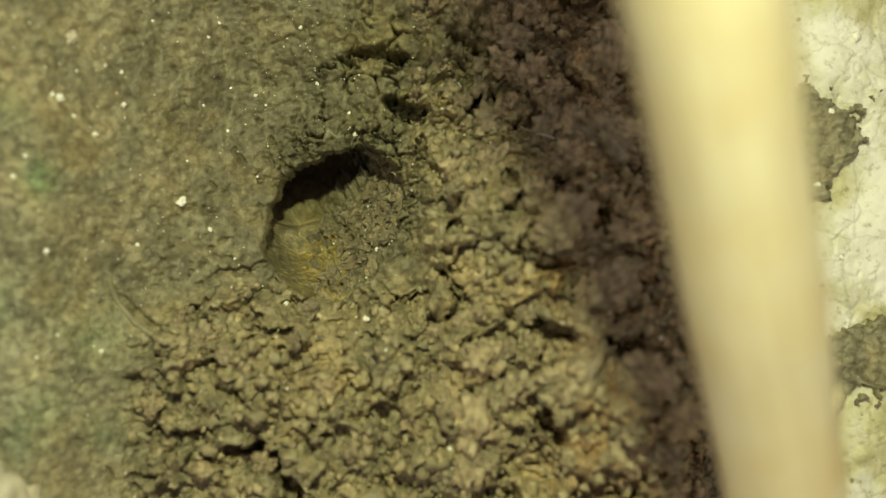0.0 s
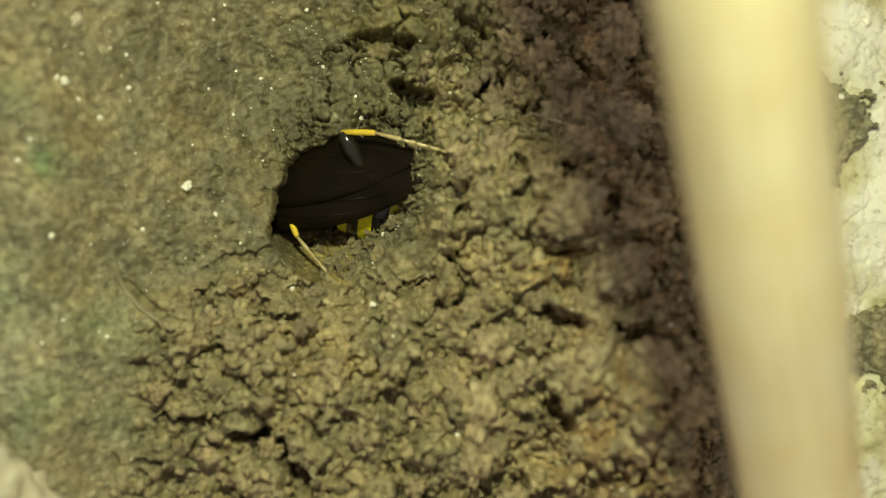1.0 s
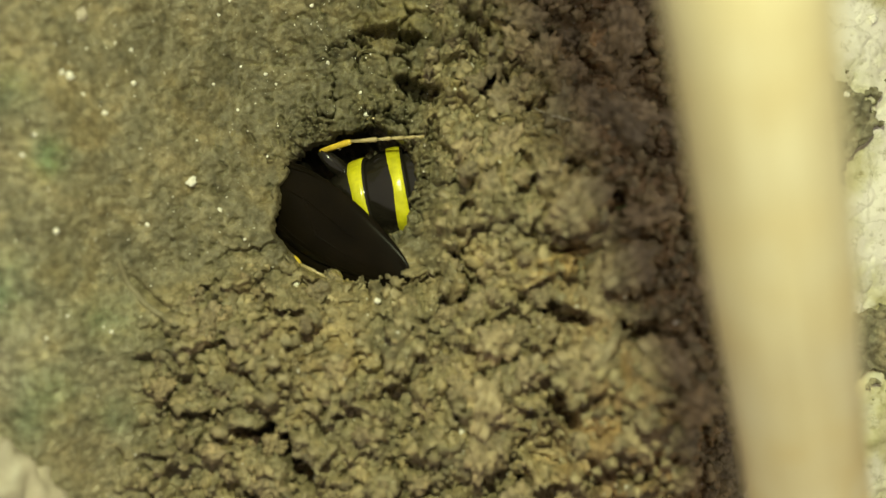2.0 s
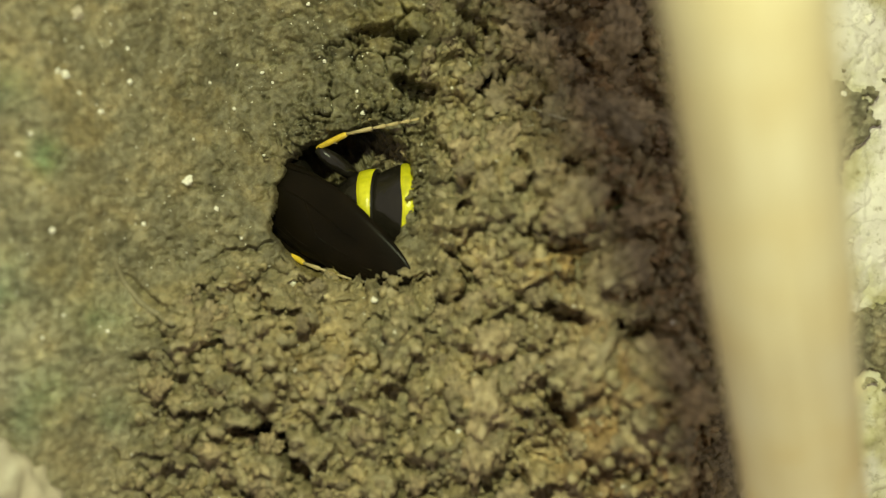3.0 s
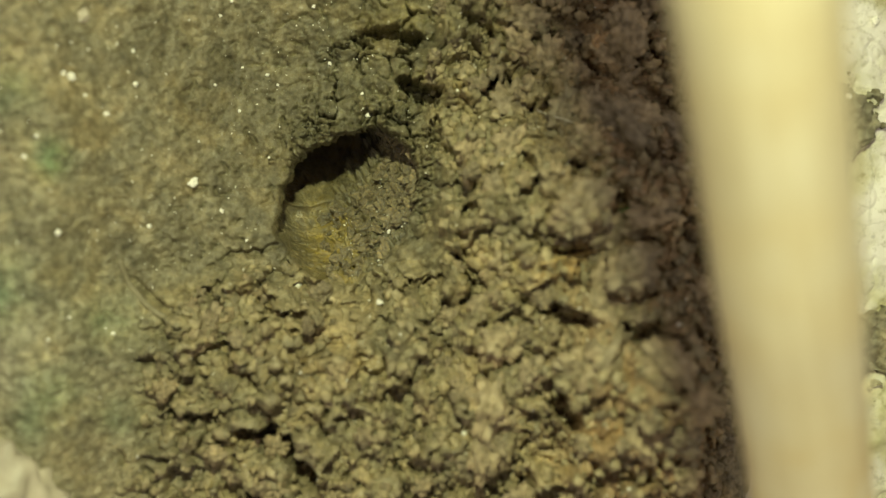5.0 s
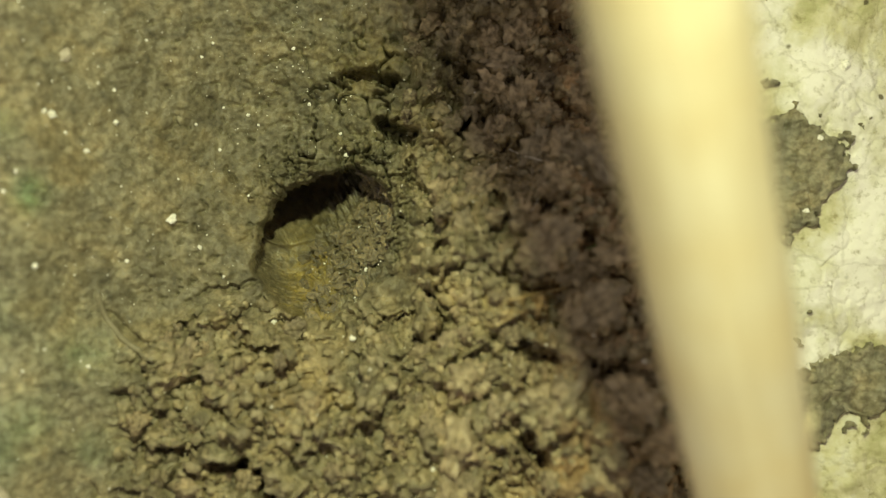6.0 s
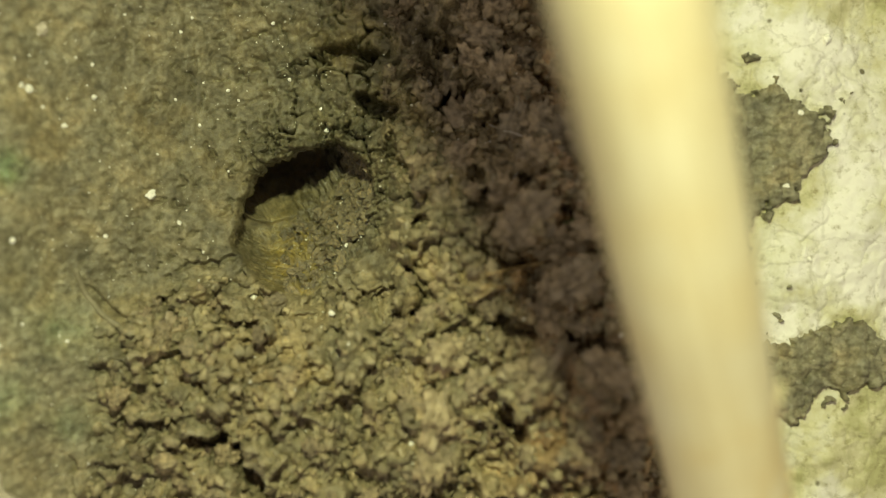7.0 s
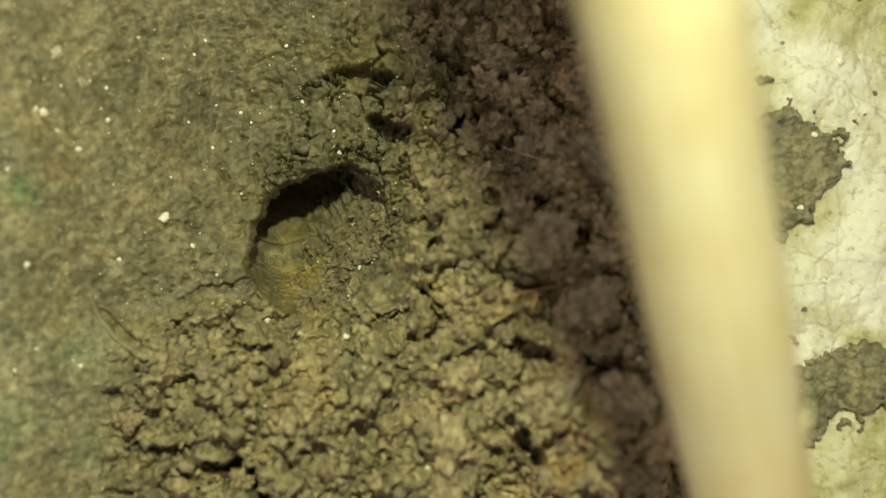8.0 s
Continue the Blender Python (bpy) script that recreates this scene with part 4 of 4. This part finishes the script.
def grains():
    """Single quartz grains that catch the light."""
    rng = random.Random(5)
    meshes = []
    for k in range(5):
        first = part("sand_grain", lump(rng, 2, 0.5, 0.8), QUARTZ)
        for p in first.data.polygons:
            p.use_smooth = False
        meshes.append(first.data)
        bpy.data.objects.remove(first)
    # the pale grains at (-3.9, 0.9) and (-3.3, 0.0) stand in for wet glints
    spots = [(-12.2, 2.2, 0.24), (-7.55, -2.6, 0.17), (-3.6, -3.25, 0.16), (0.72, 7.85, 0.20), (-17.1, 6.75, 0.20), (-17.4, 6.9, 0.14), (-15.7, 5.2, 0.13), (-6.75, 10.5, 0.10), (0.32, -8.95, 0.12), (1.35, 7.2, 0.10),
             (-14.6, 6.6, 0.15), (-18.4, 4.1, 0.11), (-17.6, -0.1, 0.17), (-18.9, 3.2, 0.12), (-14.0, 0.2, 0.11), (-15.4, -4.6, 0.10), (-11.0, 0.9, 0.12), (-3.9, 0.9, 0.16), (-3.3, 0.0, 0.13),
             (18.6, 6.6, 0.16), (18.0, 3.1, 0.15), (19.9, 10.2, 0.24), (19.2, -0.4, 0.12), (17.6, -4.2, 0.10), (-10.2, 5.6, 0.09), (-8.9, 7.3, 0.10), (-6.0, 7.9, 0.10), (-4.2, 5.5, 0.13), (-2.5, 4.0, 0.10)]
    for k in range(70):
        spots.append((rng.uniform(-20, 12), rng.uniform(-12, 12), rng.uniform(0.045, 0.095)))
    for k, (x, y, r) in enumerate(spots):
        one = np.array([x]), np.array([y])
        inside = pit_inside(*one)[0]
        if k >= 29 and inside > -0.2:
            continue
        z = height_at(x, y) if inside < 0 else float(BURROW_GRID[:100].reshape(-1, 3)[np.argmin(np.hypot(BURROW_GRID[:100, :, 0] - x, BURROW_GRID[:100, :, 1] - y)), 2])
        if x > 11:
            z = max(z, float(stone_height(*one)[0]))
        ob = new("sand_grain", meshes[k % 5])
        ob.matrix_basis = sight_shifted_pose(x, y, z + (0.45 * r if k > 4 else 0.7 * r + 0.12 * (x > 0)), rng.uniform(-40, 40), rng.uniform(-40, 40), rng.uniform(0, 360)) @ Matrix.Diagonal((r, r, r, 1))
        tagged(ob, "tiny glassy pale quartz grain on the soil", "sand grain", "quartz grains on the soil")


grains()


def glitter():
    """The countless finest pale flakes, part mica, part added for the soil's wet glints, one mesh."""
    rng = np.random.default_rng(8)
    n = 1300
    x, y = rng.uniform(-22, 13, n), rng.uniform(-13.5, 13.5, n)
    keep = pit_inside(x, y) < -0.15
    x, y = x[keep], y[keep]
    # flakes on the pit's slope are added as glints of its wet crumbs
    slope = BURROW_GRID[3:84].reshape(-1, 3)
    slope = slope[(slope[:, 0] > -6.6) & (slope[:, 2] > -8.2) & (slope[:, 1] > -2.4)]
    slope = slope[rng.integers(0, len(slope), 420)]
    z = np.concatenate([soil_height(x, y) + 0.012, slope[:, 2] + 0.07])
    x, y = np.concatenate([x, slope[:, 0]]), np.concatenate([y, slope[:, 1]])
    x, y, z = sight_shifted(x, y, z)
    n = len(x)
    r = 0.018 + 0.060 * rng.random(n) ** 2.5 + 0.022 * (np.arange(n) >= n - 420)
    corner = np.array([(1, 0, 0), (-0.4, 0.8, 0.1), (-0.5, -0.8, -0.1), (0, 0, 1.0), (0, 0, -1.0)])
    turn = rng.uniform(0, 6.28, n)
    tilt = rng.normal(0, 0.35, (n, 2))
    c = np.repeat(corner[None], n, 0)
    cx = c[..., 0] * np.cos(turn)[:, None] - c[..., 1] * np.sin(turn)[:, None]
    cy = c[..., 0] * np.sin(turn)[:, None] + c[..., 1] * np.cos(turn)[:, None]
    cz = 0.45 * c[..., 2] + cx * tilt[:, :1] + cy * tilt[:, 1:]
    pts = np.stack([x[:, None] + cx * r[:, None], y[:, None] + cy * r[:, None], z[:, None] + cz * r[:, None]], -1).reshape(-1, 3) * MM
    base = np.arange(n)[:, None, None] * 5
    tri = base + np.array([(0, 1, 3), (1, 2, 3), (2, 0, 3), (1, 0, 4), (2, 1, 4), (0, 2, 4)])[None]
    me = bpy.data.meshes.new("glint_flakes")
    me.from_pydata(pts.tolist(), [], tri.reshape(-1, 3).tolist())
    me.materials.append(QUARTZ)
    tagged(new("glint_flakes", me), "countless minute pale flakes, part mica, part standing for wet glints", "sand", kind="stuff")


glitter()


def strand(name, points, radius, mat, label, category):
    """A thin thread laid over the soil through places (x, y, lift)."""
    pts = []
    for (x0, y0, l0), (x1, y1, l1) in zip(points, points[1:]):
        for k in range(6):
            f = k / 6
            pts.append((x0 + (x1 - x0) * f, y0 + (y1 - y0) * f, l0 + (l1 - l0) * f))
    pts.append(points[-1])
    path = [tuple(sight_shifted_pose(x, y, height_at(x, y) + l).translation / MM) for x, y, l in pts]
    smooth = [path[0]] + [tuple((a[i] + 2 * b[i] + c[i]) / 4 for i in range(3)) for a, b, c in zip(path, path[1:], path[2:])] + [path[-1]]
    return tagged(part(name, tube(smooth, [radius] * len(smooth), 7), mat), label, category)


strand("rootlet", [(-15.2, -1.3, -0.06), (-14.9, -2.4, 0.0), (-14.2, -3.3, 0.02), (-13.2, -4.0, 0.0), (-12.5, -4.3, -0.08)], 0.15, ROOT, "thin bent olive rootlet half sunk in soil", "root")
strand("plant_hair", [(3.6, 5.7, 0.3), (4.4, 5.2, 0.5), (5.1, 5.0, 0.2)], 0.022, HAIR, "fine pale plant hair on the spoil", "plant fibre")
strand("plant_hair", [(4.6, 2.7, 0.2), (5.0, 3.4, 0.6), (5.1, 4.0, 0.2)], 0.022, HAIR, "fine pale plant hair on the spoil", "plant fibre")
strand("straw_fibre", [(3.6, -1.3, 0.25), (4.9, -1.0, 0.35), (6.3, -0.7, 0.2)], 0.07, plain("straw", (0.42, 0.30, 0.12), 0.5), "short ochre straw fibre in the spoil", "plant fibre")


def pebble(x, y, size, seed, flat=0.6):
    rng = random.Random(seed)
    ob = part("pebble", lump(rng, 4, 0.3, flat), PEBBLE)
    ob.matrix_basis = sight_shifted_pose(x, y, height_at(x, y) + 0.1 * size, 0, 0, rng.uniform(0, 360)) @ Matrix.Diagonal((size, size, size, 1))
    return tagged(ob, "smooth pale buff pebble half sunk in the soil", "pebble")


pebble(-20.5, -11.9, 3.0, 3, 0.5)
pebble(-16.6, 9.4, 0.34, 4)
pebble(-20.7, 4.6, 0.4, 8)


def moss_shoot():
    """A few tiny green blades between the clods."""
    root = tagged(new("moss_shoot"), "tiny bright green moss shoot among soil crumbs", "moss")
    root.matrix_basis = sight_shifted_pose(7.2, 1.1, height_at(7.2, 1.1))
    rng = random.Random(2)
    for k in range(6):
        a, l = rng.uniform(0, 6.28), rng.uniform(0.5, 1.0)
        part("blade", tube([(0, 0, -0.1), (0.25 * l * math.cos(a), 0.25 * l * math.sin(a), 0.5 * l), (0.6 * l * math.cos(a), 0.6 * l * math.sin(a), 0.8 * l)], [0.05, 0.06, 0.015], 6), GREEN, root)


moss_shoot()


def motions():
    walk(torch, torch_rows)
    walk(wasp, WASP_ROWS)
    for k, plate in enumerate(abdomen):
        walk(plate, plate_rows(k))
    for wing_part in wings:
        walk(wing_part, [(t, mm_pose(*WING_ROOT, 0, pitch, yaw)) for t, pitch, yaw in WING_TURNS])
    walk(hind_leg_a, [(t, mm_pose(*HIP_A, 0, 0, turn)) for t, turn in LEG_A_TURNS])
    walk(hind_leg_b, [(t, mm_pose(x, y, 0.3 if 0.5 < t < 1.35 else -0.8, 0, 0, turn)) for t, x, y, turn in LEG_B_ROWS])


motions()
